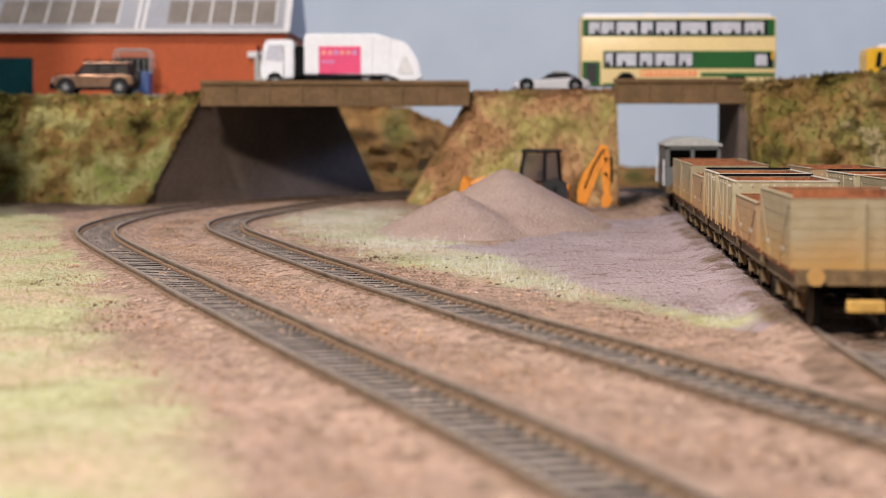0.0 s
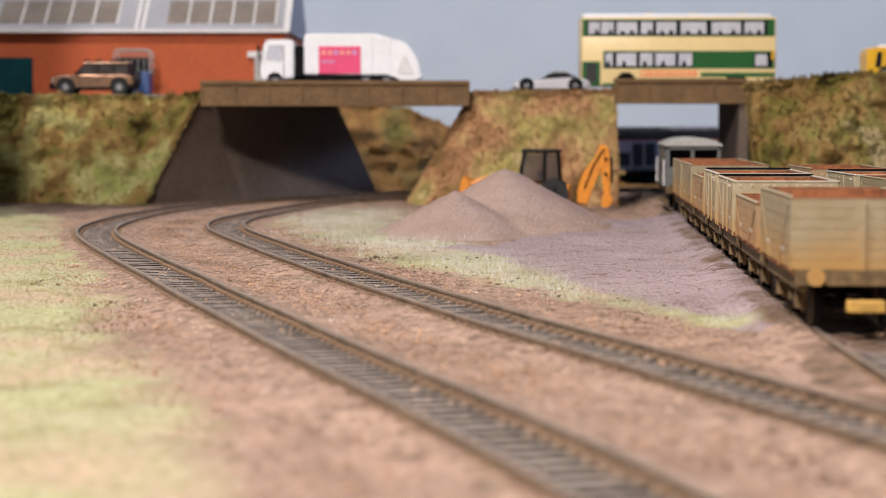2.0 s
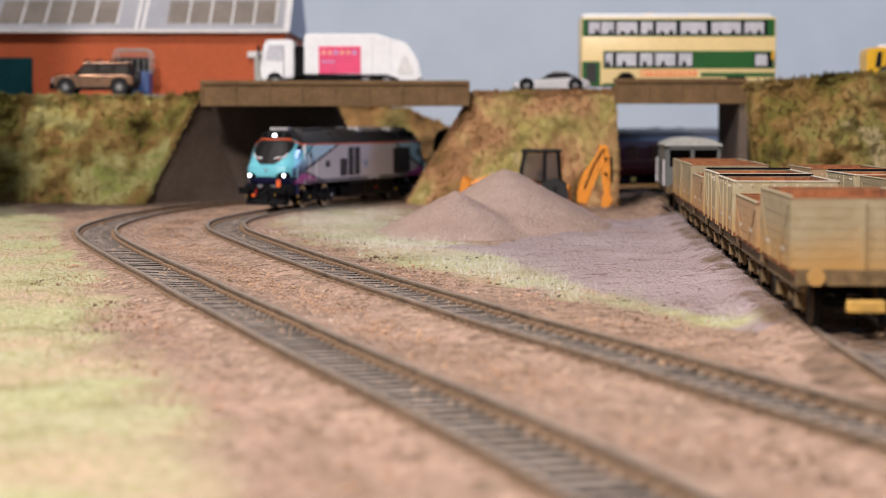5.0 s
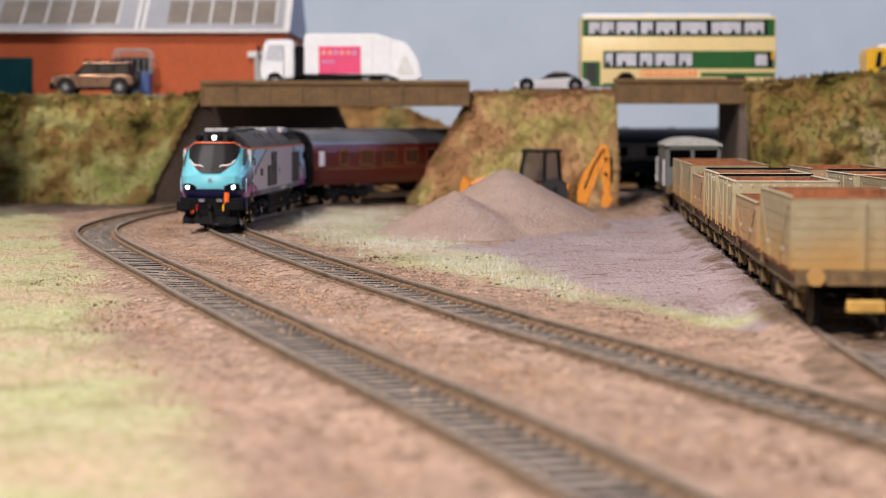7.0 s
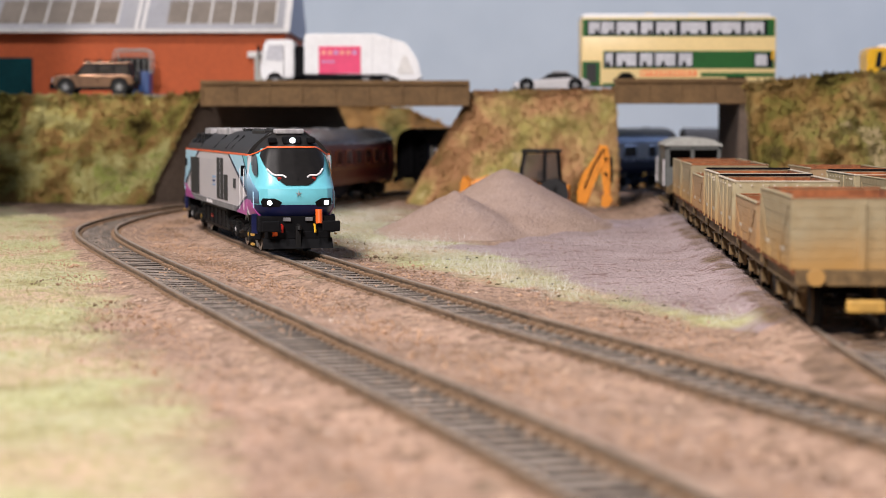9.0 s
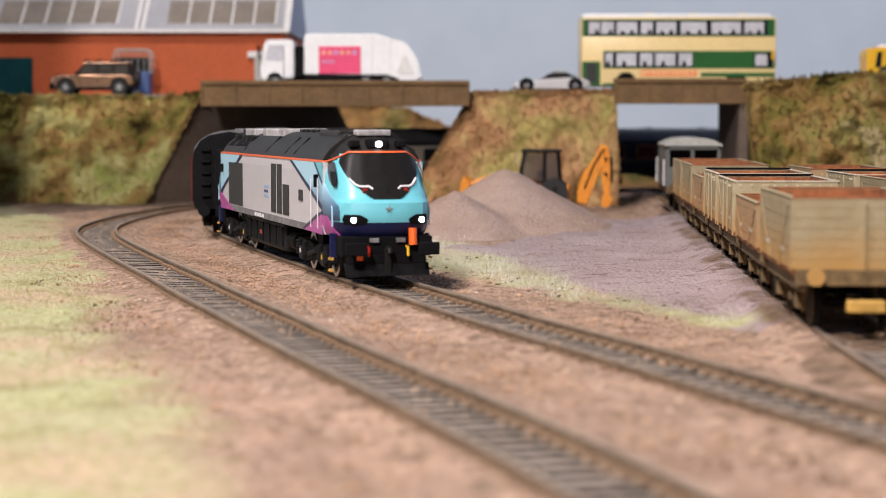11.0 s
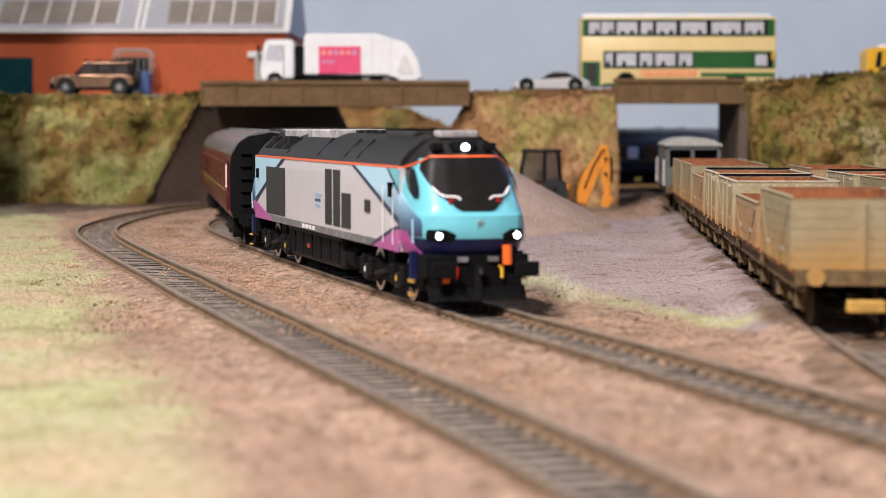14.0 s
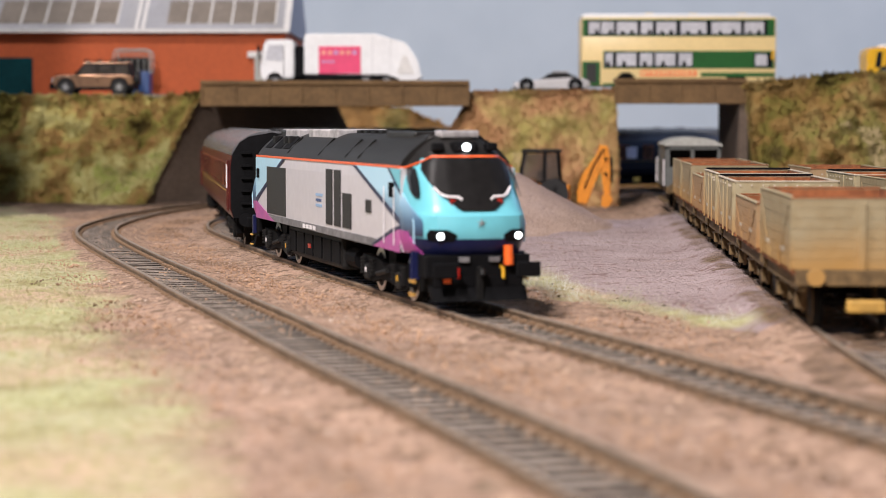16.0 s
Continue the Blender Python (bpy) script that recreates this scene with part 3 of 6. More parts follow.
abutment()
tagged(part("bridge_pier", box(B(), 19.3, 20.1, 121.8, 131, -.5, 6.72, 0.05), "abut"), "dark concrete bridge pier", "bridge pier", kind="structure")
tagged(part("retaining_wall", box(B(), 10.7, 11.32, 122.35, 131, -.5, 6.72, 0.05), "beam"), "plain weathered retaining wall of the island bank", "wall", kind="structure")

# ---- painted sky board ----
M["sky"] = mat("painted_sky", (0.53, 0.61, 0.70), 0.85, 0, 0.06, 4, 0.05, col2=(0.455, 0.535, 0.625), fine=20)
tagged(part("backdrop", box(B(), -75, 214, 176, 177, -2, 40), "sky"), "pale blue-grey painted sky board", "backdrop", kind="structure")


# Unseen board, added to shadow the building's left end and the bank there.
tagged(part("shade_board", box(B(), -66, -28.6, 99, 100, -1, 44), "sky"), "unseen pale blue board added to shade the building's left end", "wing board", kind="structure")

# ---- track ----
def track(which, name, label, s0, s1, pitch, single_from=None, gauge=1.65):
    c, run = PATH[which]
    ob = thing(name, label, "railway track", at_cm(0, 0), kind="structure")
    prof = [(-0.16, -0.27), (0.16, -0.27), (0.16, -0.23), (0.035, -0.2), (0.035, -0.08), (0.075, -0.06), (0.075, 0), (-0.075, 0), (-0.075, -0.06), (-0.035, -0.08), (-0.035, -0.2), (-0.16, -0.23)]
    for side in (-1, 1):
        rings, caps = [], []
        for s in np.arange(s0, min(s1, run[-1] - 0.3), 0.8):
            p, q = along(which, s), along(which, s + 0.2)
            d = (q - p).normalized()
            n = Vector((-d.y, d.x))
            o = p + n * side * (gauge / 2 + 0.07)
            rings.append([(o.x + n.x * u, o.y + n.y * u, w) for u, w in prof])
        rail = part("rail", loft(B(), rings), "rail", ob, "rust brown rail with a dull worn head")
        bm = B()
        top = []
        for r in rings:
            a, b = Vector(r[6]), Vector(r[7])
            top.append([a.lerp(b, 0.12) + Vector((0, 0, 0.004)), a.lerp(b, 0.88) + Vector((0, 0, 0.004)), a.lerp(b, 0.88) + Vector((0, 0, -0.01)), a.lerp(b, 0.12) + Vector((0, 0, -0.01))])
        part("rail_head", loft(bm, top), "railhead", rail)
    sl = B()
    box(sl, -pitch * 0.24, pitch * 0.24, -1.14, 1.14, -0.42, -0.225, 0.012)
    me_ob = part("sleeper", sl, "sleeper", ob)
    # Dusty tops; the brown sides are darkened in place of shade between sleepers.
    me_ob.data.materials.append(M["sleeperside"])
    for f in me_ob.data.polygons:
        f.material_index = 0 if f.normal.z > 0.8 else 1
    ch = B()
    for side in (-1, 1):
        for k in (-1, 1):
            y = side * (gauge / 2 + 0.07) + k * 0.15
            box(ch, -0.1, 0.1, y - 0.085, y + 0.085, -0.235, -0.12, 0.03)
    chair = part("rail_chair", ch, "chair", me_ob)
    sm, cm = me_ob.data, chair.data
    bpy.data.objects.remove(chair)
    bpy.data.objects.remove(me_ob)
    count = 0
    s = s0 + 0.4
    if single_from:
        far = B()
        while s < single_from:
            p = along(which, s)
            box(far, p.x - pitch * 0.24, p.x + pitch * 0.24, p.y - 1.14, p.y + 1.14, -0.42, -0.225)
            s += pitch
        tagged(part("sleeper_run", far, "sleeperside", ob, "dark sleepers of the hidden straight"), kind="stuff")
    while s < min(s1, run[-1] - 0.6):
        p, q = along(which, s), along(which, s + 0.3)
        a = math.degrees(math.atan2(q.y - p.y, q.x - p.x)) + random.gauss(0, 0.6)
        m = at_cm(p.x, p.y, random.gauss(0, 0.008), a)
        if count < 300:
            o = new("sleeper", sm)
            o.parent = ob
            o.matrix_local = m
            k = new("rail_chair", cm)
            k.parent = o
        s += pitch
        count += 1
    return ob


track("outer", "track", "curved single line with grey sleepers and rusty rails", 20, 190, 0.66)
track("inner", "track", "curved main line with grey sleepers and rusty rails", 0, 340, 0.66, 165)
track("siding", "track", "rusty siding under the stored wagons", 8, 110, 0.66)
track("loop", "track", "second rusty siding beside the stored wagons", 8, 80, 0.66)


# ---- heap of sand ----
def heap():
    bm = B()
    n, m = 90, 70
    x0, x1, y0, y1 = -4.5, 13, 80, 112
    vs = []
    for j in range(m + 1):
        row = []
        for i in range(n + 1):
            x, y = x0 + (x1 - x0) * i / n, y0 + (y1 - y0) * j / m
            a = 3.25 * (1 - math.hypot((x - 3.15) / (6.0 if x > 3.15 else 5.2), (y - 97) / 10.5))
            b = 2.15 * (1 - math.hypot((x - 0.6) / 4.2, (y - 90.5) / 7.5))
            h = max(a, b)
            h = h - 0.18 * max(0, 1 - abs(math.hypot(x - 3.15, (y - 97) / 1.8)) / 0.8)
            z = -0.45 + max(h, -0.25) + hump(x, y, 0.7, 0.09, 21) + hump(x, y, 2.6, 0.035, 22)
            row.append(bm.verts.new((x, y, z)))
        vs.append(row)
    for a, b in zip(vs[:-1], vs[1:]):
        for i in range(n):
            bm.faces.new((a[i], a[i + 1], b[i + 1], b[i]))
    for v in list(bm.verts):
        if v.co.z < -0.62:
            bm.verts.remove(v)
    M["sand"] = mat("heaped_sand", (0.45, 0.335, 0.28), 0.95, 0, 0.22, 26, 1.6, col2=(0.27, 0.185, 0.145), fine=800, spec=0.15)
    ob = part("sand_mound", bm, "sand", smooth=True)
    return tagged(ob, "double heap of fine pinkish grey sand", "sand heap")


heap()


# ---- locomotive ----
def lerp_table(tab, v):
    xs, ys = zip(*tab)
    return float(np.interp(v, xs, ys))


NOSE_X = [(1.45, 9.62), (1.6, 9.8), (1.8, 9.9), (2.1, 9.97), (2.5, 9.9), (2.62, 9.72), (3.2, 9.3), (3.9, 8.82), (4.15, 8.6), (4.4, 8.3), (4.62, 7.9), (4.72, 7.5)]
NOSE_W = [(1.45, 1.5), (1.7, 1.58), (2.0, 1.62), (2.7, 1.63), (3.4, 1.58), (3.8, 1.46), (4.15, 1.24), (4.4, 1.0), (4.62, 0.72), (4.72, 0.5)]
CORNER = [(0, 0.0), (0.4, 0.04), (0.7, 0.2), (0.86, 0.56), (0.95, 1.05), (1.0, 1.75)]


def nose_front(y, z):
    """How far forward the nose reaches at that offset and height."""
    return lerp_table(NOSE_X, z) - lerp_table(CORNER, min(1, abs(y) / lerp_table(NOSE_W, z)))


def nose_patch(rows, off, cols=10, side=0):
    """A skin on the nose between half widths: rows of (z, y0, y1)."""
    bm = B()
    vs = []
    for z, y0, y1 in rows:
        vs.append([bm.verts.new((nose_front(y0 + (y1 - y0) * i / cols, z) + off, y0 + (y1 - y0) * i / cols, z + off * 0.3)) for i in range(cols + 1)])
    for a, b in zip(vs[:-1], vs[1:]):
        for i in range(cols):
            bm.faces.new((a[i], a[i + 1], b[i + 1], b[i]))
    r = bmesh.ops.extrude_face_region(bm, geom=bm.faces[:])
    bmesh.ops.translate(bm, vec=(-0.04, 0, 0), verts=[v for v in r["geom"] if isinstance(v, bmesh.types.BMVert)])
    return bm


def fine_rows(rows, n=14):
    zs = [r[0] for r in rows]
    out = []
    for i in range(n + 1):
        z = zs[0] + (zs[-1] - zs[0]) * i / n
        out.append((z, float(np.interp(z, zs, [r[1] for r in rows])), float(np.interp(z, zs, [r[2] for r in rows]))))
    return out


def mirror_x(bm, rear):
    bmesh.ops.translate(bm, vec=(2.15, 0, 0), verts=bm.verts)
    if rear:
        bmesh.ops.rotate(bm, verts=bm.verts, matrix=Matrix.Rotation(math.pi, 3, "Z"))
    return bm


def side_plate(pts, y, t=0.02):
    """A flat outline in x and z on the body's side at y."""
    return prism(B(), pts, "y", y, y + (t if y > 0 else -t))


def wheelset(parent, x, r, rim="steel", name="wheelset"):
    ws = part(name, cyl(B(), (x, -0.95, r), (x, 0.95, r), 0.12, 10), "darkgrey", parent)
    for s in (-1, 1):
        w = cyl(B(), (x, s * 0.80, r), (x, s * 0.98, r), r, 24)
        cyl(w, (x, s * 0.74, r), (x, s * 0.80, r), r + 0.06, 24)
        wh = part("wheel", w, "darkgrey", ws, smooth=True)
        part("tyre_rim", tube_ring(x, s * 0.985, r, r * 0.76, r * 0.97), rim, wh, "worn metal wheel rim")
    return ws


def tube_ring(x, y, zc, r0, r1, n=24):
    bm = B()
    rings = []
    for k in range(n):
        a = 2 * math.pi * k / n
        c, s = math.cos(a), math.sin(a)
        rings.append([(x + c * r0, y - 0.01, zc + s * r0), (x + c * r1, y - 0.01, zc + s * r1), (x + c * r1, y + 0.01, zc + s * r1), (x + c * r0, y + 0.01, zc + s * r0)])
    loft(bm, rings + rings[:1], caps=False)
    bmesh.ops.remove_doubles(bm, verts=bm.verts, dist=0.0005)
    return bm


def bogie(parent, x, half, r, colour="black"):
    bg = B()
    for s in (-1, 1):
        prism(bg, [(x - half - 0.8, 0.5), (x - half - 0.8, 1.08), (x - 0.6, 1.02), (x, 0.86), (x + 0.6, 1.02), (x + half + 0.8, 1.08), (x + half + 0.8, 0.5), (x + half + 0.35, 0.32), (x + half - 0.35, 0.32), (x + 0.6, 0.46), (x - 0.6, 0.46), (x - half + 0.35, 0.32), (x - half - 0.35, 0.32)], "y", s * 1.1, s * 1.34)
    box(bg, x - 0.4, x + 0.4, -1.12, 1.12, 0.55, 1.3)
    ob = part("bogie", bg, colour, parent)
    for s in (-1, 1):
        for k in (-1, 1):
            ab = box(B(), x + k * half - 0.24, x + k * half + 0.24, s * 1.36 - 0.1, s * 1.36 + 0.1, r - 0.28, r + 0.16, 0.04)
            part("axle_box", ab, "darkgrey", ob)
            part("spring", tube_coil(x + k * (half - 0.52), s * 1.38, 0.5, 1.02), "darkgrey", ob)
            part("spring", tube_coil(x + k * (half + 0.48), s * 1.38, 0.5, 1.02), "darkgrey", ob)
            part("brake_block", box(B(), x + k * (half + r + 0.02), x + k * (half + r + 0.02) + 0.12 * k, s * 0.9 - 0.12, s * 0.9 + 0.12, 0.35, 0.8) if k > 0 else
                 box(B(), x - half - r - 0.14, x - half - r - 0.02, s * 0.9 - 0.12, s * 0.9 + 0.12, 0.35, 0.8), "darkgrey", ob)
        part("damper", cyl(B(), (x - 0.55, s * 1.42, 0.62), (x + 0.55, s * 1.42, 0.78), 0.07, 10), "darkgrey", ob)
    for k in (-1, 1):
        wheelset(ob, x + k * half, r)
    return ob


def tube_coil(x, y, z0, z1):
    """A coil spring as stacked rings on a core."""
    bm = cyl(B(), (x, y, z0), (x, y, z1), 0.08, 8)
    n = 5
    for i in range(n):
        z = z0 + (z1 - z0) * (i + 0.5) / n
        cyl(bm, (x, y, z - 0.03), (x, y, z + 0.03), 0.13, 10)
    return bm


def cab_skin(s, rows, off, cols=8):
    """A painted skin lying on one side of the cab: rows of height, rear end and front end."""
    bm = B()
    vs = []
    for z, x0, x1 in rows:
        row = []
        for i in range(cols + 1):
            x = x0 + (x1 - x0) * i / cols
            u = float(np.interp(lerp_table(NOSE_X, z) - x, [o for _, o in CORNER], [q for q, _ in CORNER]))
            row.append(bm.verts.new((x + off * (1 - u) * 2, s * (u * lerp_table(NOSE_W, z) + off), z)))
        vs.append(row)
    for p, q in zip(vs[:-1], vs[1:]):
        for i in range(cols):
            bm.faces.new((p[i], p[i + 1], q[i + 1], q[i]))
    r = bmesh.ops.extrude_face_region(bm, geom=bm.faces[:])
    bmesh.ops.translate(bm, vec=(-0.01, -0.05 * s, 0), verts=[v for v in r["geom"] if isinstance(v, bmesh.types.BMVert)])
    bmesh.ops.recalc_face_normals(bm, faces=bm.faces)
    return bm


def fade_paint():
    """Halftone livery fade from navy at the sill to pale blue under the roof line."""
    m = mat("pale_blue_to_navy_fade", (0.42, 0.67, 0.82), 0.3, 0, 0.04, 25)
    nt = m.node_tree
    tc, sp, r = nt.nodes.new("ShaderNodeTexCoord"), nt.nodes.new("ShaderNodeSeparateXYZ"), nt.nodes.new("ShaderNodeValToRGB")
    e = r.color_ramp.elements
    e[0].position, e[0].color = 0.0205, (0.010, 0.013, 0.055, 1)
    e[1].position, e[1].color = 0.031, (0.42, 0.67, 0.82, 1)
    mid = e.new(0.0255)
    mid.color = (0.10, 0.22, 0.36, 1)
    nt.links.new(tc.outputs["Object"], sp.inputs[0])
    nt.links.new(sp.outputs["Z"], r.inputs["Fac"])
    nt.links.new(r.outputs["Color"], nt.nodes["Principled BSDF"].inputs["Base Color"])
    return m


M["fade"] = fade_paint()


def locomotive():
    ob = thing("locomotive", "silver and light blue diesel locomotive with magenta corners, headlamps lit", "locomotive")
    W = 1.63
    # sides and roof between the cabs
    ring = [(-1.56, 1.45), (-W, 1.55), (-W, 3.4), (-1.6, 3.74), (1.6, 3.74), (W, 3.4), (W, 1.55), (1.56, 1.45)]
    body = part("body", loft(B(), [[(x, y, z) for y, z in ring] for x in (-10.05, 10.05)]), "silverbody", ob, "silver grey body side panels")
    rr = [(-1.6, 3.74), (-1.52, 3.92), (-1.3, 4.18), (-0.95, 4.45), (-0.5, 4.62), (0, 4.66), (0.5, 4.62), (0.95, 4.45), (1.3, 4.18), (1.52, 3.92), (1.6, 3.74)]
    roof = part("roof", loft(B(), [[(x, y, z) for y, z in rr] for x in (-9.85, 9.85)]), "locoroof", ob, "black roof with vents", smooth=True)
    for x0, x1, y0, y1, z in ((-9.4, -8.3, -0.8, 0.8, 4.72), (-7.9, -5.8, -0.95, 0.95, 4.74), (-4.6, -0.4, -0.85, 0.85, 4.76), (5.2, 8.2, -0.7, 0.7, 4.72)):
        part("roof_hatch", box(B(), x0, x1, y0, y1, 4.3, z, 0.06), "paleroof" if -8 < x0 < -3 else "locoroof", roof)
    for x in (-8.6, -6.8, -6.0):
        part("roof_vent", box(B(), x - 0.22, x + 0.22, -1.25, 1.25, 4.1, 4.5, 0.05), "darkgrey", roof)
    for s in (-1, 1):
        for x0, x1 in ((-9.3, -8.2), (-7.7, -6.5), (-6.2, -5.2)):
            part("roof_opening", prism(B(), [(s * 1.36, 4.0), (s * 1.42, 4.08), (s * 1.03, 4.46), (s * 0.9, 4.4)], "x", x0, x1), "black", roof, "black louvred roof opening")
        for x in (-4.9, -0.2, 3.4, 5.0):
            part("roof_seam", prism(B(), [(s * 1.5, 3.9), (s * 1.55, 3.93), (s * 1.0, 4.48), (s * 0.9, 4.4)], "x", x - 0.04, x + 0.04), "darkgrey", roof)
    for i in range(5):
        part("exhaust", box(B(), 0.2 + i * 0.9, 0.7 + i * 0.9, -0.35, 0.35, 4.5, 4.74, 0.03), "darkgrey", roof)
    for s in (-1, 1):
        part("cantrail_stripe", box(B(), -10.05, 9.85, s * 1.6 - 0.03, s * 1.6 + 0.03, 3.72, 3.79), "orangeline", body, "orange-red roof line stripe")
        part("sill", box(B(), -10.05, 10.05, s * 1.62 - 0.03, s * 1.62 + 0.035, 1.45, 1.68, 0.01), "hatchgrey", body, "taupe grey lower sill")
        y = s * (W + 0.003)

        def plate(nm, pts, m, lab="", t=0.018):
            return part(nm, side_plate(pts, y, t), m, body, lab)
        g = plate("grille", [(-7.95, 1.72), (-4.75, 1.72), (-4.75, 3.4), (-7.95, 3.4)], "grille", "black ventilation grille", 0.017)
        for k in range(11):
            z = 1.86 + k * 0.148
            part("slat", box(B(), -7.88, -4.82, y + s * 0.016, y + s * 0.024, z - 0.03, z + 0.025), "grille", g)
        for x0, x1, z1 in ((1.33, 2.2, 3.52), (2.42, 3.28, 3.52), (3.5, 4.62, 2.84)):
            g = plate("grille", [(x0, 1.78), (x1, 1.78), (x1, z1), (x0, z1)], "grille", "black ventilation grille", 0.017)
            for k in range(int((z1 - 1.8) / 0.16)):
                z = 1.88 + k * 0.16
                part("slat", box(B(), x0 + 0.05, x1 - 0.05, y + s * 0.016, y + s * 0.024, z - 0.03, z + 0.025), "grille", g)
        plate("louvre", [(6.35, 2.38), (6.95, 2.38), (6.95, 2.75), (6.35, 2.75)], "grille", "small black louvre", 0.03)
        plate("front_panel", [(5.0, 3.71), (8.8, 3.71), (10.04, 3.1), (10.04, 2.28)], "fade", "pale blue front panel fading to navy", 0.010)
        plate("cab_panel", [(8.95, 3.71), (10.04, 3.71), (10.04, 3.1)], "cyan", "light blue cab side panel", 0.012)
        plate("stripe", [(8.75, 3.71), (8.95, 3.71), (10.04, 3.14), (10.04, 3.0)], "navy", "navy line behind the cab", 0.016)
        plate("stripe", [(4.8, 3.71), (5.2, 3.71), (10.04, 2.36), (10.04, 2.18)], "navy", "navy diagonal stripe", 0.016)
        plate("rear_panel", [(-10.0, 3.71), (-5.2, 3.71), (-8.9, 2.5), (-10.0, 2.1)], "paleblue", "pale blue painted rear panel", 0.010)
        plate("stripe", [(-5.3, 3.71), (-4.9, 3.71), (-9.0, 2.35), (-10.0, 1.95), (-10.0, 2.2)], "navy", "navy diagonal stripe", 0.016)
        plate("corner_patch", [(-10.0, 2.1), (-10.0, 1.46), (-6.6, 1.46)], "magenta", "magenta corner patch", 0.022)
        plate("corner_patch", [(7.2, 1.46), (9.4, 1.98), (10.04, 2.08), (10.04, 1.44)], "magenta", "magenta corner patch", 0.022)
        plate("stripe", [(7.0, 1.5), (9.3, 2.07), (10.04, 2.18), (10.04, 2.08), (9.4, 1.98), (7.25, 1.46)], "navy", "navy edge line", 0.026)
        # small blurred print on the side
        for k, (w, m) in enumerate(((0.85, "ink"), (0.75, "skipblue"), (0.95, "ink"))):
            part("print_bar", box(B(), -0.1, -0.1 + w, y, y + s * 0.012, 2.28 + k * 0.17, 2.37 + k * 0.17), m, body, "pale blue printed bar")
        for k in range(4):
            part("print_bar", box(B(), -1.9 + k * 0.5, -1.52 + k * 0.5, y + s * 0.035, y + s * 0.045, 1.5, 1.63), "paper", body)
        for x in (8.55, 9.6):
            part("handrail", pipe(B(), [(x, s * (W + 0.07), 1.62), (x, s * (W + 0.07), 3.2)], 0.014), "paper", body, "white cab door handrail")
    # cabs, one at each end
    for rear in (0, 1):
        bm = B()
        zs = [1.45, 1.52, 1.62, 1.75, 1.9, 2.05, 2.3, 2.5, 2.56, 2.62, 2.8, 3.0, 3.2, 3.3, 3.4, 3.5, 3.6, 3.7, 3.8, 3.9, 4.0, 4.07, 4.15, 4.3, 4.45, 4.6, 4.68, 4.72]
        fr = [-1, -0.98, -0.95, -0.91, -0.86, -0.78, -0.7, -0.55, -0.4, -0.2, 0, 0.2, 0.4, 0.55, 0.7, 0.78, 0.86, 0.91, 0.95, 0.98, 1]
        rings = []
        for z in zs:
            w = lerp_table(NOSE_W, z)
            rings.append([(7.55, -w * 0.999, z)] + [(max(7.56, nose_front(u * w, z)), u * w, z) for u in fr] + [(7.55, w * 0.999, z)])
        loft(bm, rings)
        bmesh.ops.recalc_face_normals(bm, faces=bm.faces)
        cab = part("cab", mirror_x(bm, rear), "cyan", ob, "light blue cab with a sloping nose", smooth=True)
        me = cab.data
        for m in ("navy", "locoroof"):
            me.materials.append(M[m])
        for p in me.polygons:
            c = p.center / CM
            x = (-c.x if rear else c.x) - 2.15
            if c.z > 4.0 or (c.z > 3.75 and x < 8.2):
                p.material_index = 2
            elif c.z < 1.93 and x > 8.2:
                p.material_index = 1
            elif x < 8.05 and c.z < 2:
                p.material_index = 1
        # windscreen and what sits on it
        ws = part("windscreen", mirror_x(nose_patch(fine_rows([(2.62, -0.42, 0.42), (2.7, -0.56, 0.56), (3.0, -0.88, 0.88), (3.35, -1.15, 1.15), (3.7, -1.24, 1.24), (3.92, -1.16, 1.16), (4.0, -1.02, 1.02)]), 0.055, 20), rear), "screen", cab, "black sloping windscreen surround", smooth=True)
        part("brow_stripe", mirror_x(nose_patch(fine_rows([(4.01, -1.0, 1.0), (4.06, -0.94, 0.94)], 2), 0.08), rear), "orangeline", cab, "orange-red stripe over the windscreen")
        for s in (-1, 1):
            part("brow_stripe", mirror_x(pipe(B(), [(nose_front(s * 0.95, 4.04) + 0.06, s * 0.95, 4.04), (nose_front(s * 1.16, 3.92) + 0.08, s * 1.17, 3.92), (nose_front(s * 1.32, 3.82) + 0.1, s * 1.35, 3.82), (7.9, s * 1.52, 3.75), (7.6, s * 1.61, 3.75)], 0.028), rear), "orangeline", cab)
            part("headlamp_recess", mirror_x(nose_patch(fine_rows([(1.82, s * 0.72, s * 1.3), (2.0, s * 0.62, s * 1.36), (2.14, s * 0.9, s * 1.3)], 6), 0.018, 8), rear), "black", cab)
            x = nose_front(s * 1.08, 1.98)
            hl = part("headlamp", mirror_x(cyl(B(), (x - 0.1, s * 1.08, 1.98), (x + 0.09, s * 1.08, 1.98), 0.088, 20), rear), "steel" if rear else "lit", cab, "" if rear else "glowing white headlamp")
            part("bezel", mirror_x(tube_pipe((x + 0.05, s * 1.08, 1.98), 0.115, 0.03), rear), "black", hl)
            x = nose_front(s * 0.65, 2.88)
            part("tail_lamp", mirror_x(cyl(B(), (x - 0.05, s * 0.65, 2.88), (x + 0.07, s * 0.65, 2.86), 0.085, 12), rear), "redlens", cab, "small red tail lamp")
            pts = [(s * 1.07, 3.24), (s * 0.92, 3.06), (s * 0.78, 3.0), (s * 0.5, 3.0), (s * 0.4, 2.92)]
            part("bracket", mirror_x(pipe(B(), [(nose_front(a, b) + 0.07, a, b) for a, b in pts], 0.038), rear), "paper", ws, "white outline bracket on the windscreen")
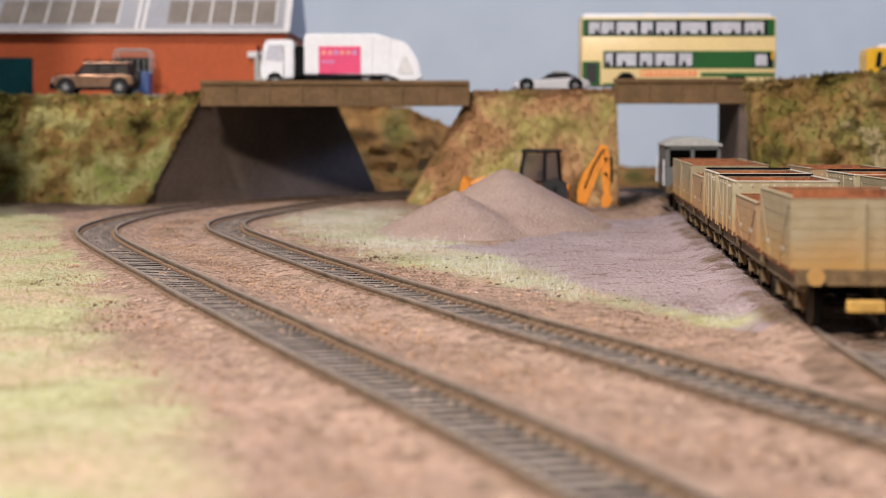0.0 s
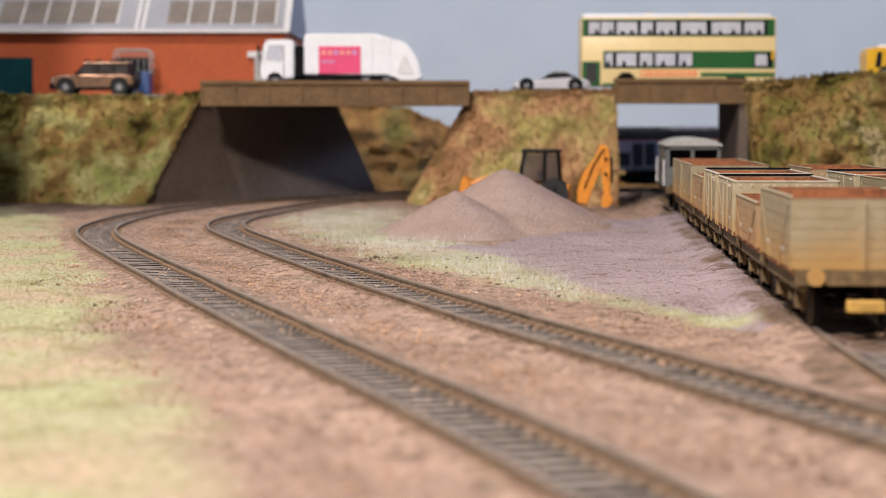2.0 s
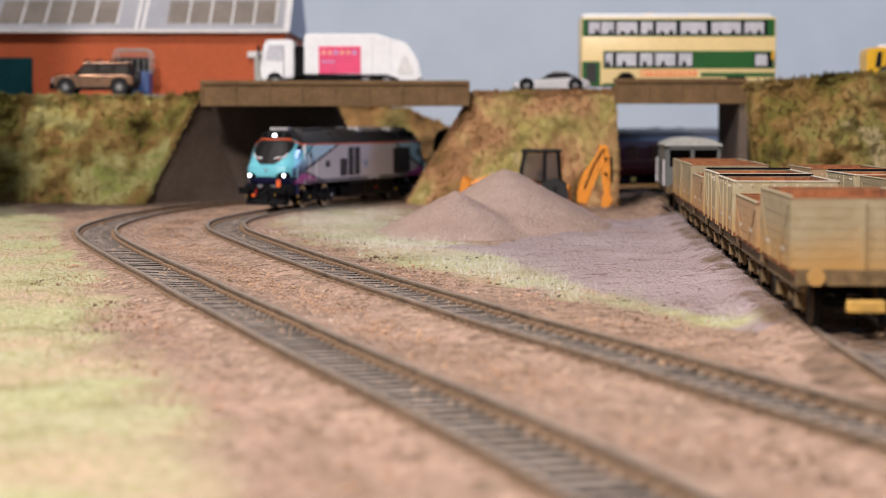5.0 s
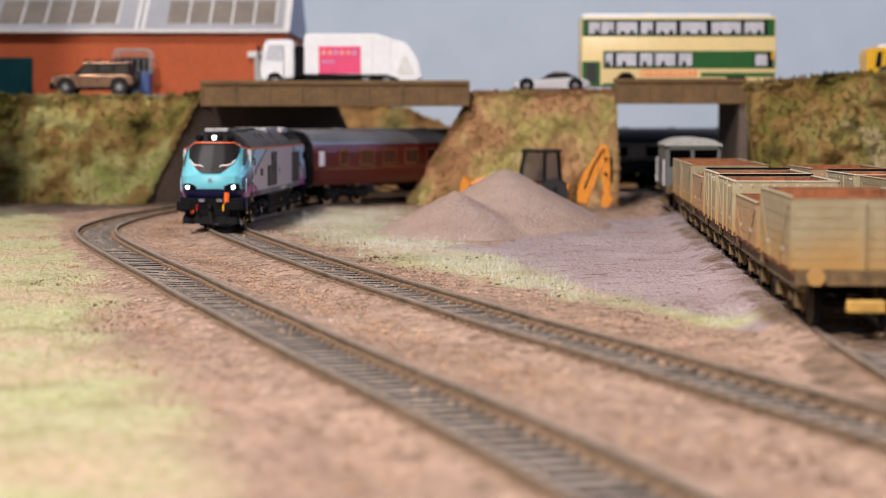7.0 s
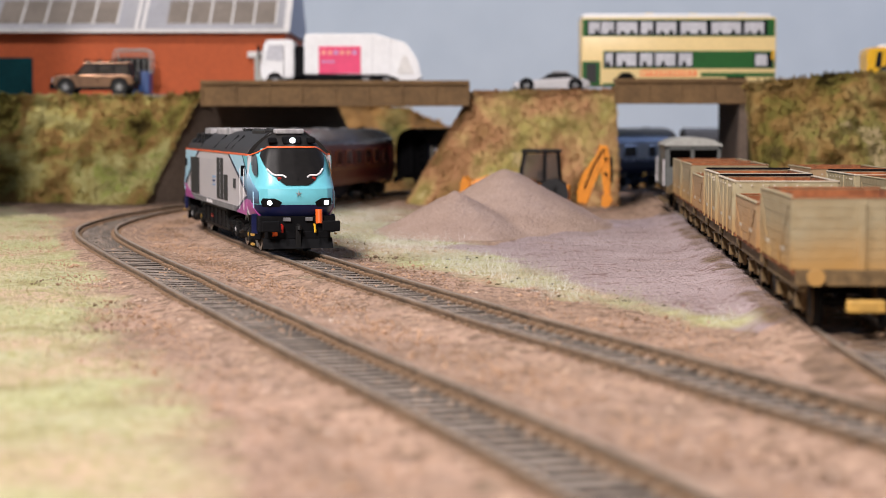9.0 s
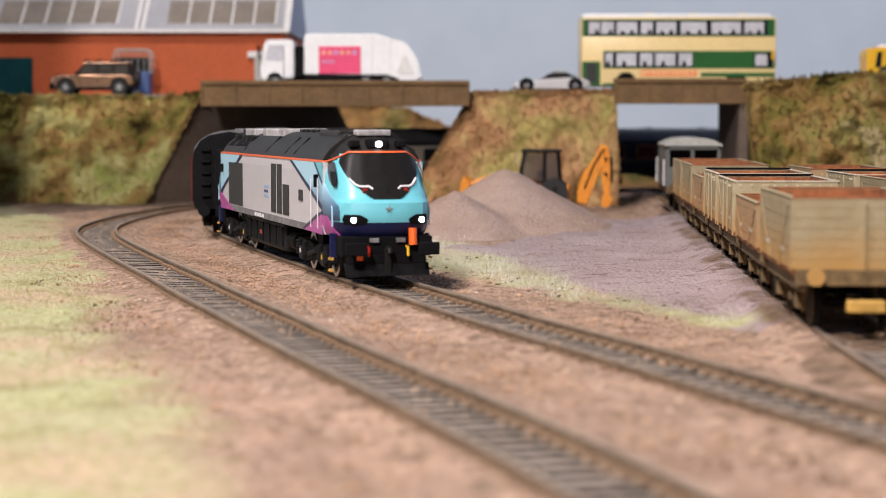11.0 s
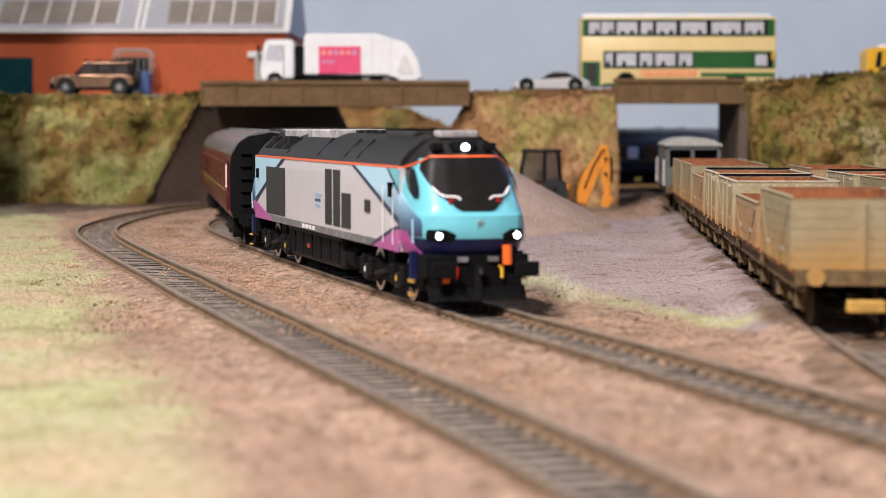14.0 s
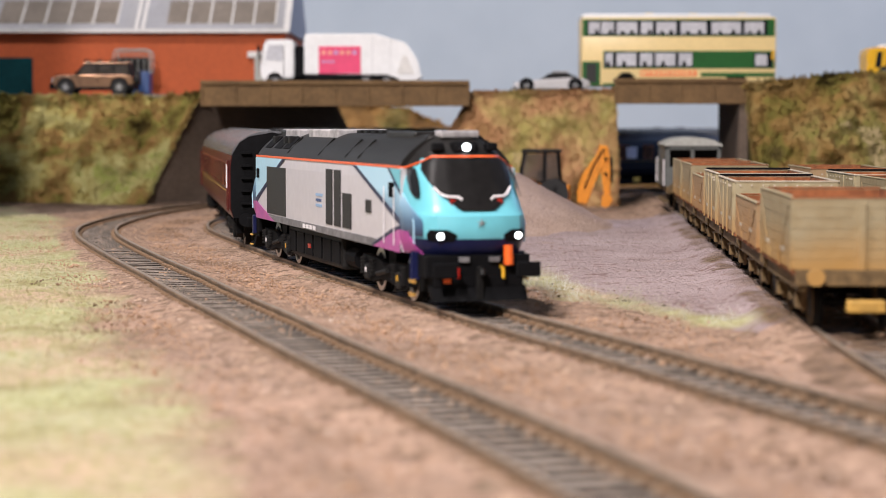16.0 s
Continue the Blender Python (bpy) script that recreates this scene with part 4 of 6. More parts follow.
            part("side_window", mirror_x(nose_patch(fine_rows([(2.92, s * 1.43, s * 1.49), (3.08, s * 1.40, s * 1.53), (3.4, s * 1.38, s * 1.52), (3.68, s * 1.35, s * 1.45)], 8), 0.2, 6), rear), "glass", cab, "dark cab side window")
            part("cab_stripe", mirror_x(cab_skin(s, [(z, 7.86, min(9.35, 6.84 + (3.6 - z) / 0.49)) for z in (1.94, 2.1, 2.25, 2.4, 2.55, 2.7, 2.85, 3.0, 3.06)], 0.022), rear), "fade", cab, "cab side panel fading to navy")
            part("corner_patch", mirror_x(cab_skin(s, [(z, 7.86, 9.05 - (z - 1.47) * 0.9) for z in (1.47, 1.6, 1.75, 1.9, 2.06)], 0.036), rear), "magenta", cab, "magenta corner patch")
            part("mirror", mirror_x(box(B(), 7.15, 7.3, s * 1.64, s * 1.74, 2.95, 3.3, 0.03), rear), "black", cab, "black cab mirror")
            part("handrail", mirror_x(pipe(B(), [(8.8, s * 1.53, 2.45), (8.95, s * 1.56, 2.3), (8.95, s * 1.55, 1.75)], 0.025), rear), "paleblue", cab)
            part("horn_grille", mirror_x(box(B(), 8.3, 8.6, s * 0.75 - 0.16, s * 0.75 + 0.16, 4.2, 4.42, 0.05), rear), "black", cab)
        part("wiper", mirror_x(pipe(B(), [(nose_front(0.0, 2.8) + 0.06, 0.02, 2.8), (nose_front(0.35, 3.4) + 0.06, 0.38, 3.3)], 0.015), rear), "black", ws)
        part("lamp_housing", mirror_x(box(B(), 8.2, 8.62, -0.36, 0.36, 4.14, 4.46, 0.08), rear), "black", cab)
        part("top_lamp", mirror_x(cyl(B(), (8.5, 0, 4.3), (8.72, 0, 4.3), 0.1, 20), rear), "steel" if rear else "lit", cab, "" if rear else "glowing white top headlamp")
        part("roof_panel", mirror_x(box(B(), 7.45, 8.1, -0.55, 0.55, 4.55, 4.75, 0.05), rear), "paleroof", cab, "pale grey cab roof panel")
        bm = B()
        for k in range(5):
            a = math.pi / 2 + k * 2 * math.pi / 5
            cyl(bm, (9.98, 0, 2.32), (9.99, math.cos(a) * 0.13, 2.32 + math.sin(a) * 0.13), 0.03, 6, 0.008)
        part("badge", mirror_x(bm, rear), "alloy", cab, "small dull metal star badge")
        # buffer beam
        bb = B()
        box(bb, 8.5, 9.72, -1.45, 1.45, 0.86, 1.47, 0.04)
        box(bb, 9.2, 9.75, -1.25, 1.25, 0.62, 0.9, 0.03)
        bbo = part("buffer_beam", mirror_x(bb, rear), "black", ob)
        pl = B()
        prism(pl, [(9.35, 0.66), (9.72, 0.64), (9.92, 0.26), (9.78, 0.26)], "y", -1.32, 1.32)
        part("plough", mirror_x(pl, rear), "black", bbo)
        for s in (-1, 1):
            bf = B()
            cyl(bf, (9.7, s * 1.14, 1.12), (10.45, s * 1.14, 1.12), 0.15, 14)
            box(bf, 10.4, 10.5, s * 1.14 - 0.34, s * 1.14 + 0.34, 0.92, 1.32, 0.04)
            part("buffer", mirror_x(bf, rear), "black", bbo)
            part("step", mirror_x(box(B(), 8.75, 8.95, s * 1.44, s * 1.58, 0.8, 1.5, 0.03), rear), "navy", bbo)
            for z in (0.36, 0.72):
                part("step_edge", mirror_x(box(B(), 8.8, 9.1, s * 1.56, s * 1.64, z, z + 0.06, 0.015), rear), "yellowdirt", bbo)
            part("brake_pipe", mirror_x(pipe(B(), [(9.72, s * 0.62, 1.15), (9.92, s * 0.62, 1.12), (9.95, s * 0.62, 0.86)], 0.045), rear), "redlens" if s < 0 else "yellow", bbo)
            part("socket", mirror_x(box(B(), 9.7, 9.86, s * 0.42 - 0.14, s * 0.42 + 0.14, 1.28, 1.42, 0.02), rear), "hatchgrey", bbo)
        part("jumper_cable", mirror_x(cyl(B(), (9.86, 0.78, 1.72), (9.92, 0.78, 1.2), 0.13, 12), rear), "orangepipe", bbo, "bright orange jumper cable")
        part("lamp_dot", mirror_x(box(B(), 9.72, 9.82, -0.98, -0.78, 0.72, 0.9, 0.03), rear), "orangepipe", bbo)
        hk = B()
        pipe(hk, [(9.7, 0, 1.1), (10.05, 0, 1.1), (10.12, 0, 0.95)], 0.09)
        box(hk, 9.7, 9.9, -0.1, 0.1, 0.3, 1.1, 0.02)
        part("coupling", mirror_x(hk, rear), "darkgrey", bbo)
    tank = B()
    box(tank, -5.6, 2.3, -1.35, 1.35, 0.38, 1.46, 0.12)
    tk = part("fuel_tank", tank, "darkgrey", ob)
    for s in (-1, 1):
        for x in (-4.8, -3.5, -2.2, -0.9, 0.4, 1.6):
            part("tank_panel", box(B(), x - 0.5, x + 0.5, s * 1.37 - 0.03, s * 1.37 + 0.03, 0.55, 1.25, 0.02), "black", tk)
        part("tank_label", box(B(), -2.3, -1.9, s * 1.405 - 0.01, s * 1.405 + 0.01, 0.8, 0.95), "redlens", tk)
        part("air_tank", cyl(B(), (2.4, s * 1.0, 0.8), (3.6, s * 1.0, 0.8), 0.3, 14), "black", tk)
    for k in (-1, 1):
        bg = bogie(ob, k * 7.35, 1.72, 0.66)
        for s in (-1, 1):
            for x in (-1.72, 1.72):
                part("axle_cap", cyl(B(), (k * 7.35 + x, s * 1.41, 0.66), (k * 7.35 + x, s * 1.47, 0.66), 0.085, 12), "paper" if x < 0 else "yellow", bg)
            part("sand_pipe", pipe(B(), [(k * 7.35 + 2.3, s * 1.3, 0.9), (k * 7.35 + 2.45, s * 1.2, 0.2)], 0.04), "steel", bg)
    return ob


def tube_pipe(c, r, t, n=20):
    bm = B()
    pts = [(c[0], c[1] + math.cos(2 * math.pi * k / n) * r, c[2] + math.sin(2 * math.pi * k / n) * r) for k in range(n + 1)]
    return pipe(bm, pts, t, 5)


LOCO = locomotive()


# ---- coaches ----

def coach(name, label, lower, upper, roof, length, pale=()):
    ob = thing(name, label, "coach", group="coaches of the train")
    h, W = length / 2, 1.7
    ring = [(-1.55, 1.2), (-W, 1.6), (-W - 0.02, 2.2), (-W, 3.2), (-1.6, 3.75), (1.6, 3.75), (W, 3.2), (W + 0.02, 2.2), (W, 1.6), (1.55, 1.2)]
    body = part("body", loft(B(), [[(x, y, z) for y, z in ring] for x in (-h, h)]), lower, ob, smooth=False)
    rr = [(-1.62, 3.7), (-1.55, 3.95), (-1.3, 4.25), (-0.9, 4.5), (-0.45, 4.63), (0, 4.67), (0.45, 4.63), (0.9, 4.5), (1.3, 4.25), (1.55, 3.95), (1.62, 3.7)]
    rf = part("roof", loft(B(), [[(x, y, z) for y, z in rr] for x in (-h - 0.03, h + 0.03)]), roof, ob, "glossy grey curved roof", smooth=True)
    for x in [h * k / 7 for k in (-6, -4, -2, -1, 1, 3, 5)]:
        part("roof_vent", box(B(), x - 0.25, x + 0.25, -0.25, 0.25, 4.55, 4.72, 0.04), roof, rf)
    for s in (-1, 1):
        y = s * (W + 0.02)
        if upper:
            part("window_band", box(B(), -h + 0.15, h - 0.15, y - 0.02, y + 0.022, 2.35, 3.5, 0.01), upper, body, "pale grey window band")
        part("waist_line", box(B(), -h + 0.05, h - 0.05, y - 0.015, y + 0.03, 2.2, 2.225), "yellowdirt" if not upper else "paper", body, "thin yellow lining")
        n = max(9, round((length - 6.2) / 2.3))
        xs = [-h + 3.1 + (length - 6.2) * i / (n - 1) for i in range(n)]
        for i, x in enumerate(xs):
            w = 0.42 if i in (0, n // 2, n - 1) else 0.72
            wd = part("window", box(B(), x - w, x + w, y - 0.03, y + s * 0.04, 2.45, 3.32, 0.03), "warmglass" if not upper else "glass", body)
            part("window_frame", box(B(), x - w - 0.06, x + w + 0.06, y + s * 0.02, y + s * 0.032, 2.38, 3.39, 0.005), "rust" if not upper else "alloy", wd)
        for x in pale:
            part("toilet_window", box(B(), x - 0.5, x + 0.5, y - 0.02, y + s * 0.05, 2.4, 3.25, 0.03), "paper", body, "pale obscured window")
        for k in (-1, 1):
            part("door", box(B(), k * (h - 0.75) - 0.45, k * (h - 0.75) + 0.45, y - 0.02, y + s * 0.035, 1.5, 3.45, 0.02), lower, body)
            part("door_window", box(B(), k * (h - 0.75) - 0.28, k * (h - 0.75) + 0.28, y + s * 0.01, y + s * 0.05, 2.4, 3.3, 0.02), "paper" if k > 0 else "warmglass", body, "pale toilet and door window")
    for k in (-1, 1):
        e = part("end_wall", prism(B(), [(-1.55, 1.2), (-1.66, 1.6), (-1.66, 3.2), (-1.58, 3.75), (-1.3, 4.2), (-0.9, 4.45), (0, 4.6), (0.9, 4.45), (1.3, 4.2), (1.58, 3.75), (1.66, 3.2), (1.66, 1.6), (1.55, 1.2)], "x", k * h, k * (h + 0.07)), "black", ob, "black coach end")
        g = B()
        box(g, min(k * (h + 0.05), k * (h + 0.6)), max(k * (h + 0.05), k * (h + 0.6)), -0.55, 0.55, 1.35, 3.85, 0.1)
        part("gangway", g, "black", e, "black gangway bellows")
        for i in range(5):
            z = 1.75 + i * 0.5
            part("end_step", box(B(), min(k * h, k * (h + 0.3)), max(k * h, k * (h + 0.3)), -1.25, -0.85, z, z + 0.09), "black", e)
            part("end_step", box(B(), min(k * h, k * (h + 0.3)), max(k * h, k * (h + 0.3)), 0.85, 1.25, z, z + 0.09), "black", e)
        for s in (-1, 1):
            bf = cyl(B(), (k * h, s * 1.1, 1.15), (k * (h + 0.6), s * 1.1, 1.15), 0.13, 12)
            cyl(bf, (k * (h + 0.55), s * 1.1, 1.15), (k * (h + 0.63), s * 1.1, 1.15), 0.27, 16)
            part("buffer", bf, "black", e)
        bogie(ob, k * (h - 3.9), 1.6, 0.6)
    u = B()
    box(u, -5.5, -1.5, -1.2, 1.2, 0.55, 1.25, 0.05)
    box(u, 1.0, 3.6, -1.25, 1.25, 0.6, 1.25, 0.05)
    box(u, -7, 7, -1.1, 1.1, 1.0, 1.25)
    for s in (-1, 1):
        pipe(u, [(-7, s * 1.2, 1.15), (-4, s * 1.2, 0.5), (4, s * 1.2, 0.5), (7, s * 1.2, 1.15)], 0.06)
    part("underframe", u, "black", ob)
    return ob


COACHES = [(coach("coach", "maroon corridor coach with a grey roof", "maroon", "", "coachroof", 34.0), 34.0),
           (coach("coach", "dark blue and pale grey corridor coach", "coachblue", "coachcream", "coachdark", 26.2), 26.2),
           (coach("coach", "dark blue coach with a grey roof", "coachblue", "", "coachroof", 31, (-2.4, 1.6)), 31),
           (coach("coach", "dark maroon coach at the end of the train", "maroon", "", "coachroof", 31), 31)]


# ---- goods wagons ----
def wagon(length, top, style, label):
    """An open wagon; its own x runs along it."""
    ob = thing("goods_wagon", label, "goods wagon", group="stored goods wagons")
    h, w, t, z0 = length / 2 - 0.12, 1.6, 0.1, 1.5
    paint = {"plank": "wagonend", "low": "wagonbrown", "steel": "wagongrey"}[style]
    fl = part("floor", box(B(), -h, h, -w, w, z0 - 0.12, z0 + 0.05), "rust", ob, "rusty orange floor")
    for s in (-1, 1):
        if style == "steel":
            sd = part("side", box(B(), -h, h, s * w - t / 2, s * w + t / 2, z0, top, 0.02), paint, ob, "riveted steel side")
            for x in (-h + 0.1, -0.8, 0.8, h - 0.1):
                part("side_rib", box(B(), x - 0.06, x + 0.06, s * (w + 0.03), s * (w + 0.085), z0 - 0.1, top - 0.02, 0.015), paint, sd)
            for x0, x1 in ((-h + 0.25, -1.0), (h - 0.25, 1.0)):
                part("brace", pipe(B(), [(x0, s * (w + 0.05), top - 0.1), (x1, s * (w + 0.05), z0)], 0.016), paint, sd)
            for k in range(9):
                x = -h + 0.3 + k * (2 * h - 0.6) / 8
                part("rivet", box(B(), x - 0.03, x + 0.03, s * (w + 0.04), s * (w + 0.075), top - 0.16, top - 0.1), "rivet", sd)
        else:
            n = 7 if style == "plank" else 5
            for k in range(n):
                a, b = z0 + (top - z0) * k / n, z0 + (top - z0) * (k + 1) / n
                part("plank", box(B(), -h, h, s * w - t / 2, s * w + t / 2 + random.uniform(-.008, .008), a + 0.004, b - 0.004, 0.006), paint, ob)
            for x in (-h + 0.25, -0.95, 0.95, h - 0.25):
                part("strap", box(B(), x - 0.08, x + 0.08, s * (w + 0.03), s * (w + 0.055), z0 - 0.05, top - 0.1, 0.012), paint, ob)
            part("brace", pipe(B(), [(-h + 0.3, s * (w + 0.07), top - 0.15), (-1.0, s * (w + 0.05), z0)], 0.013), paint, ob)
            part("brace", pipe(B(), [(h - 0.3, s * (w + 0.07), top - 0.15), (1.0, s * (w + 0.05), z0)], 0.013), paint, ob)
        part("lining", box(B(), -h + 0.06, h - 0.06, s * (w - 0.09), s * (w - 0.055), z0 + 0.06, top - 0.02), "rust", ob, "rust-stained inside face")
        part("top_edge", box(B(), -h, h, s * w - 0.07, s * w + 0.07, top, top + 0.045, 0.012), "rivet" if style == "steel" else "wagongrey", ob, "pale worn top edge")
        for k in range(2):
            x = -1.75 if k == 0 else 1.5
            part("print_bar", box(B(), x - 0.4, x + 0.4, s * (w + 0.052), s * (w + 0.062), z0 + 0.35, z0 + 0.46), "rivet", ob, "faded pale lettering bar")
    for k in (-1, 1):
        n = 7 if style == "plank" else (5 if style == "low" else 1)
        for i in range(n):
            a, b = z0 + (top - z0) * i / n, z0 + (top - z0) * (i + 1) / n
            part("end_plank", box(B(), k * h - t / 2, k * h + t / 2 + random.uniform(-.003, .003), -w, w, a + 0.003 * (n > 1), b - 0.003 * (n > 1), 0.005), paint, ob)
        part("lining", box(B(), k * (h - 0.09) - 0.018, k * (h - 0.09) + 0.018, -w + 0.1, w - 0.1, z0 + 0.06, top - 0.02), "rust", ob)
        part("top_edge", box(B(), k * h - 0.07, k * h + 0.07, -w - 0.05, w + 0.05, top, top + 0.045, 0.012), "rivet" if style == "steel" else "rust", ob)
        for y in ((-0.62, 0.62) if style == "steel" else (0.0,)):
            part("end_stanchion", box(B(), min(k * h, k * (h + 0.13)), max(k * h, k * (h + 0.13)), y - 0.09, y + 0.09, z0 - 0.2, top - 0.08, 0.02), paint, ob)
        if style == "steel":
            part("end_rib", box(B(), min(k * h, k * (h + 0.1)), max(k * h, k * (h + 0.1)), -w, w, top - 0.55, top - 0.47, 0.01), paint, ob)
            if k > 0:
                part("door_bar", cyl(B(), (k * (h - 0.1), -w, top + 0.07), (k * (h - 0.1), w, top + 0.07), 0.035, 8), "black", ob, "black top bar")
            for j in range(10):
                y = -w + 0.2 + j * 0.355
                part("rivet", box(B(), k * (h + 0.04), k * (h + 0.075), y - 0.03, y + 0.03, top - 0.14, top - 0.08), "rivet", ob)
        hb = part("headstock", box(B(), min(k * (h - 0.05), k * (h + 0.16)), max(k * (h - 0.05), k * (h + 0.16)), -w + 0.05, w - 0.05, 1.12, 1.5, 0.02), "wframe", ob, "stained dark headstock beam")
        for s in (-1, 1):
            bf = cyl(B(), (k * (h + 0.1), s * 1.13, 1.36), (k * (h + 0.6), s * 1.13, 1.36), 0.12, 12)
            cyl(bf, (k * (h + 0.55), s * 1.13, 1.36), (k * (h + 0.62), s * 1.13, 1.36), 0.21, 20)
            part("buffer", bf, "wagonend", hb, "dusty orange-tan buffer")
        cp = B()
        box(cp, min(k * h, k * (h + 0.7)), max(k * h, k * (h + 0.7)), -0.12, 0.12, 0.62, 0.78, 0.02)
        box(cp, min(k * (h + 0.6), k * (h + 0.85)), max(k * (h + 0.6), k * (h + 0.85)), -0.45, 0.45, 0.55, 0.85, 0.05)
        part("coupling", cp, "yellowdirt", hb, "dusty yellow bar coupling")
        wheelset(ob, k * 1.85, 0.6, "wframe")
        for s in (-1, 1):
            ax = B()
            prism(ax, [(k * 1.85 - 0.55, 1.2), (k * 1.85 + 0.55, 1.2), (k * 1.85 + 0.28, 0.62), (k * 1.85 + 0.16, 0.38), (k * 1.85 - 0.16, 0.38), (k * 1.85 - 0.28, 0.62)], "y", s * 1.12, s * 1.2)
            box(ax, k * 1.85 - 0.2, k * 1.85 + 0.2, s * 1.22 - 0.14, s * 1.22 + 0.14, 0.45, 0.85, 0.03)
            pipe(ax, [(k * 1.85 - 0.7, s * 1.24, 1.12), (k * 1.85, s * 1.24, 0.92), (k * 1.85 + 0.7, s * 1.24, 1.12)], 0.06)
            part("axleguard", ax, "wframe", ob)
    for s in (-1, 1):
        part("solebar", box(B(), -h, h, s * 1.38 - 0.08, s * 1.38 + 0.08, 0.98, 1.44, 0.02), "wframe", ob)
        br = pipe(B(), [(-1.0, s * 1.3, 0.6), (0.1, s * 1.32, 0.95), (2.3, s * 1.34, 0.8)], 0.045)
        pipe(br, [(-0.4, s * 1.2, 1.1), (0, s * 1.25, 0.5), (0.4, s * 1.2, 1.1)], 0.05)
        part("brake_lever", br, "wframe", ob)
    return ob


def on_track(ob, which, a, b):
    """Stand a vehicle between two depths of a nearly straight siding."""
    c = PATH[which][0]
    pa = Vector((float(np.interp(a, c[:, 1], c[:, 0])), a))
    pb = Vector((float(np.interp(b, c[:, 1], c[:, 0])), b))
    m = (pa + pb) / 2
    d = pb - pa
    ob.matrix_world = at_cm(m.x, m.y, 0, math.degrees(math.atan2(d.y, d.x)))


LAB = {"plank": "dusty tan planked open wagon, weathered, empty", "low": "low brown planked open wagon, weathered, empty", "steel": "pale grey riveted steel mineral wagon, rusty inside"}
for which, a, b, top, st in (("siding", 43.6, 50.5, 3.18, "plank"), ("siding", 51.2, 58.2, 2.72, "low"), ("siding", 58.7, 65.2, 3.1, "steel"), ("siding", 65.7, 72.0, 3.16, "steel"),
                             ("siding", 72.6, 79.5, 2.82, "low"), ("siding", 80.2, 87.3, 3.16, "plank"), ("siding", 88, 95, 3.16, "plank"),
                             ("loop", 51.5, 58, 3.0, "low"), ("loop", 58.7, 65.3, 3.1, "plank"), ("loop", 66, 72.2, 3.1, "steel"), ("loop", 75.8, 82.6, 3.1, "low")):
    on_track(wagon(b - a, top, st, LAB[st]), which, a, b)


def brake_van():
    ob = thing("brake_van", "grey goods brake van with a curved white roof", "brake van")
    h, w = 4.2, 1.52
    part("body", box(B(), -h + 1.2, h - 1.2, -w, w, 1.4, 3.75, 0.02), "vandark", ob)
    for k in (-1, 1):
        part("end_panel", box(B(), k * h - 0.06, k * h + 0.06, -w, w, 1.4, 2.55, 0.02), "vandark", ob)
        for y in (-w + 0.1, 0.05, w - 0.1):
            part("post", box(B(), k * h - 0.08, k * h + 0.08, y - 0.1, y + 0.1, 2.5, 3.75, 0.01), "vandark", ob)
        part("inner_wall", box(B(), k * (h - 1.15) - 0.04, k * (h - 1.15) + 0.04, -w + 0.05, w - 0.05, 1.4, 3.7), "darkgrey", ob)
        part("lintel", box(B(), k * h - 0.08, k * h + 0.08, -w, w, 3.5, 3.8, 0.01), "vandark", ob)
        for s in (-1, 1):
            bf = cyl(B(), (k * h, s * 1.13, 1.36), (k * (h + 0.55), s * 1.13, 1.36), 0.14, 12)
            cyl(bf, (k * (h + 0.5), s * 1.13, 1.36), (k * (h + 0.58), s * 1.13, 1.36), 0.27, 16)
            part("buffer", bf, "wframe", ob)
            part("side_panel", box(B(), min(k * h, k * (h - 1.2)), max(k * h, k * (h - 1.2)), s * w - 0.05, s * w + 0.05, 1.4, 2.5, 0.02), "vandark", ob)
            part("handrail", pipe(B(), [(k * (h - 0.1), s * (w + 0.12), 1.5), (k * (h - 0.1), s * (w + 0.12), 2.9), (k * (h - 1.0), s * (w + 0.12), 2.9)], 0.04), "paper", ob, "white handrail")
        part("headstock", box(B(), k * h - 0.1, k * h + 0.1, -1.5, 1.5, 1.05, 1.45, 0.02), "wframe", ob)
        wheelset(ob, k * 2.6, 0.6, "wframe")
    rr = [(-1.6, 3.72), (-1.6, 3.8), (-1.2, 4.02), (-0.65, 4.16), (0, 4.21), (0.65, 4.16), (1.2, 4.02), (1.6, 3.8), (1.6, 3.72)]
    part("roof", loft(B(), [[(x, y, z) for y, z in rr] for x in (-h - 0.2, h + 0.2)]), "vangrey", ob, "curved pale grey roof", smooth=True)
    for s in (-1, 1):
        part("footboard", box(B(), -h + 0.3, h - 0.3, s * 1.5 - 0.15, s * 1.5 + 0.15, 0.55, 0.63), "wframe", ob)
        part("solebar", box(B(), -h, h, s * 1.3 - 0.07, s * 1.3 + 0.07, 1.05, 1.42), "wframe", ob)
    return ob


on_track(brake_van(), "siding", 104.6, 113)


# ---- road vehicles ----
def road_wheel(parent, x, y, r, w=0.22, n=20, rim="alloy"):
    s = 1 if y > 0 else -1
    t = part("wheel", cyl(B(), (x, y - w / 2, r), (x, y + w / 2, r), r, n), "tyre", parent)
    hub = cyl(B(), (x, y + s * w * 0.42, r), (x, y + s * w * 0.56, r), r * 0.2, 16)
    for k in range(5):
        a = 2 * math.pi * k / 5
        cyl(hub, (x, y + s * w * 0.6, r), (x + math.cos(a) * r * 0.55, y + s * w * 0.58, r + math.sin(a) * r * 0.55), r * 0.09, 6)
    part("rim", hub, rim, t)
    return t


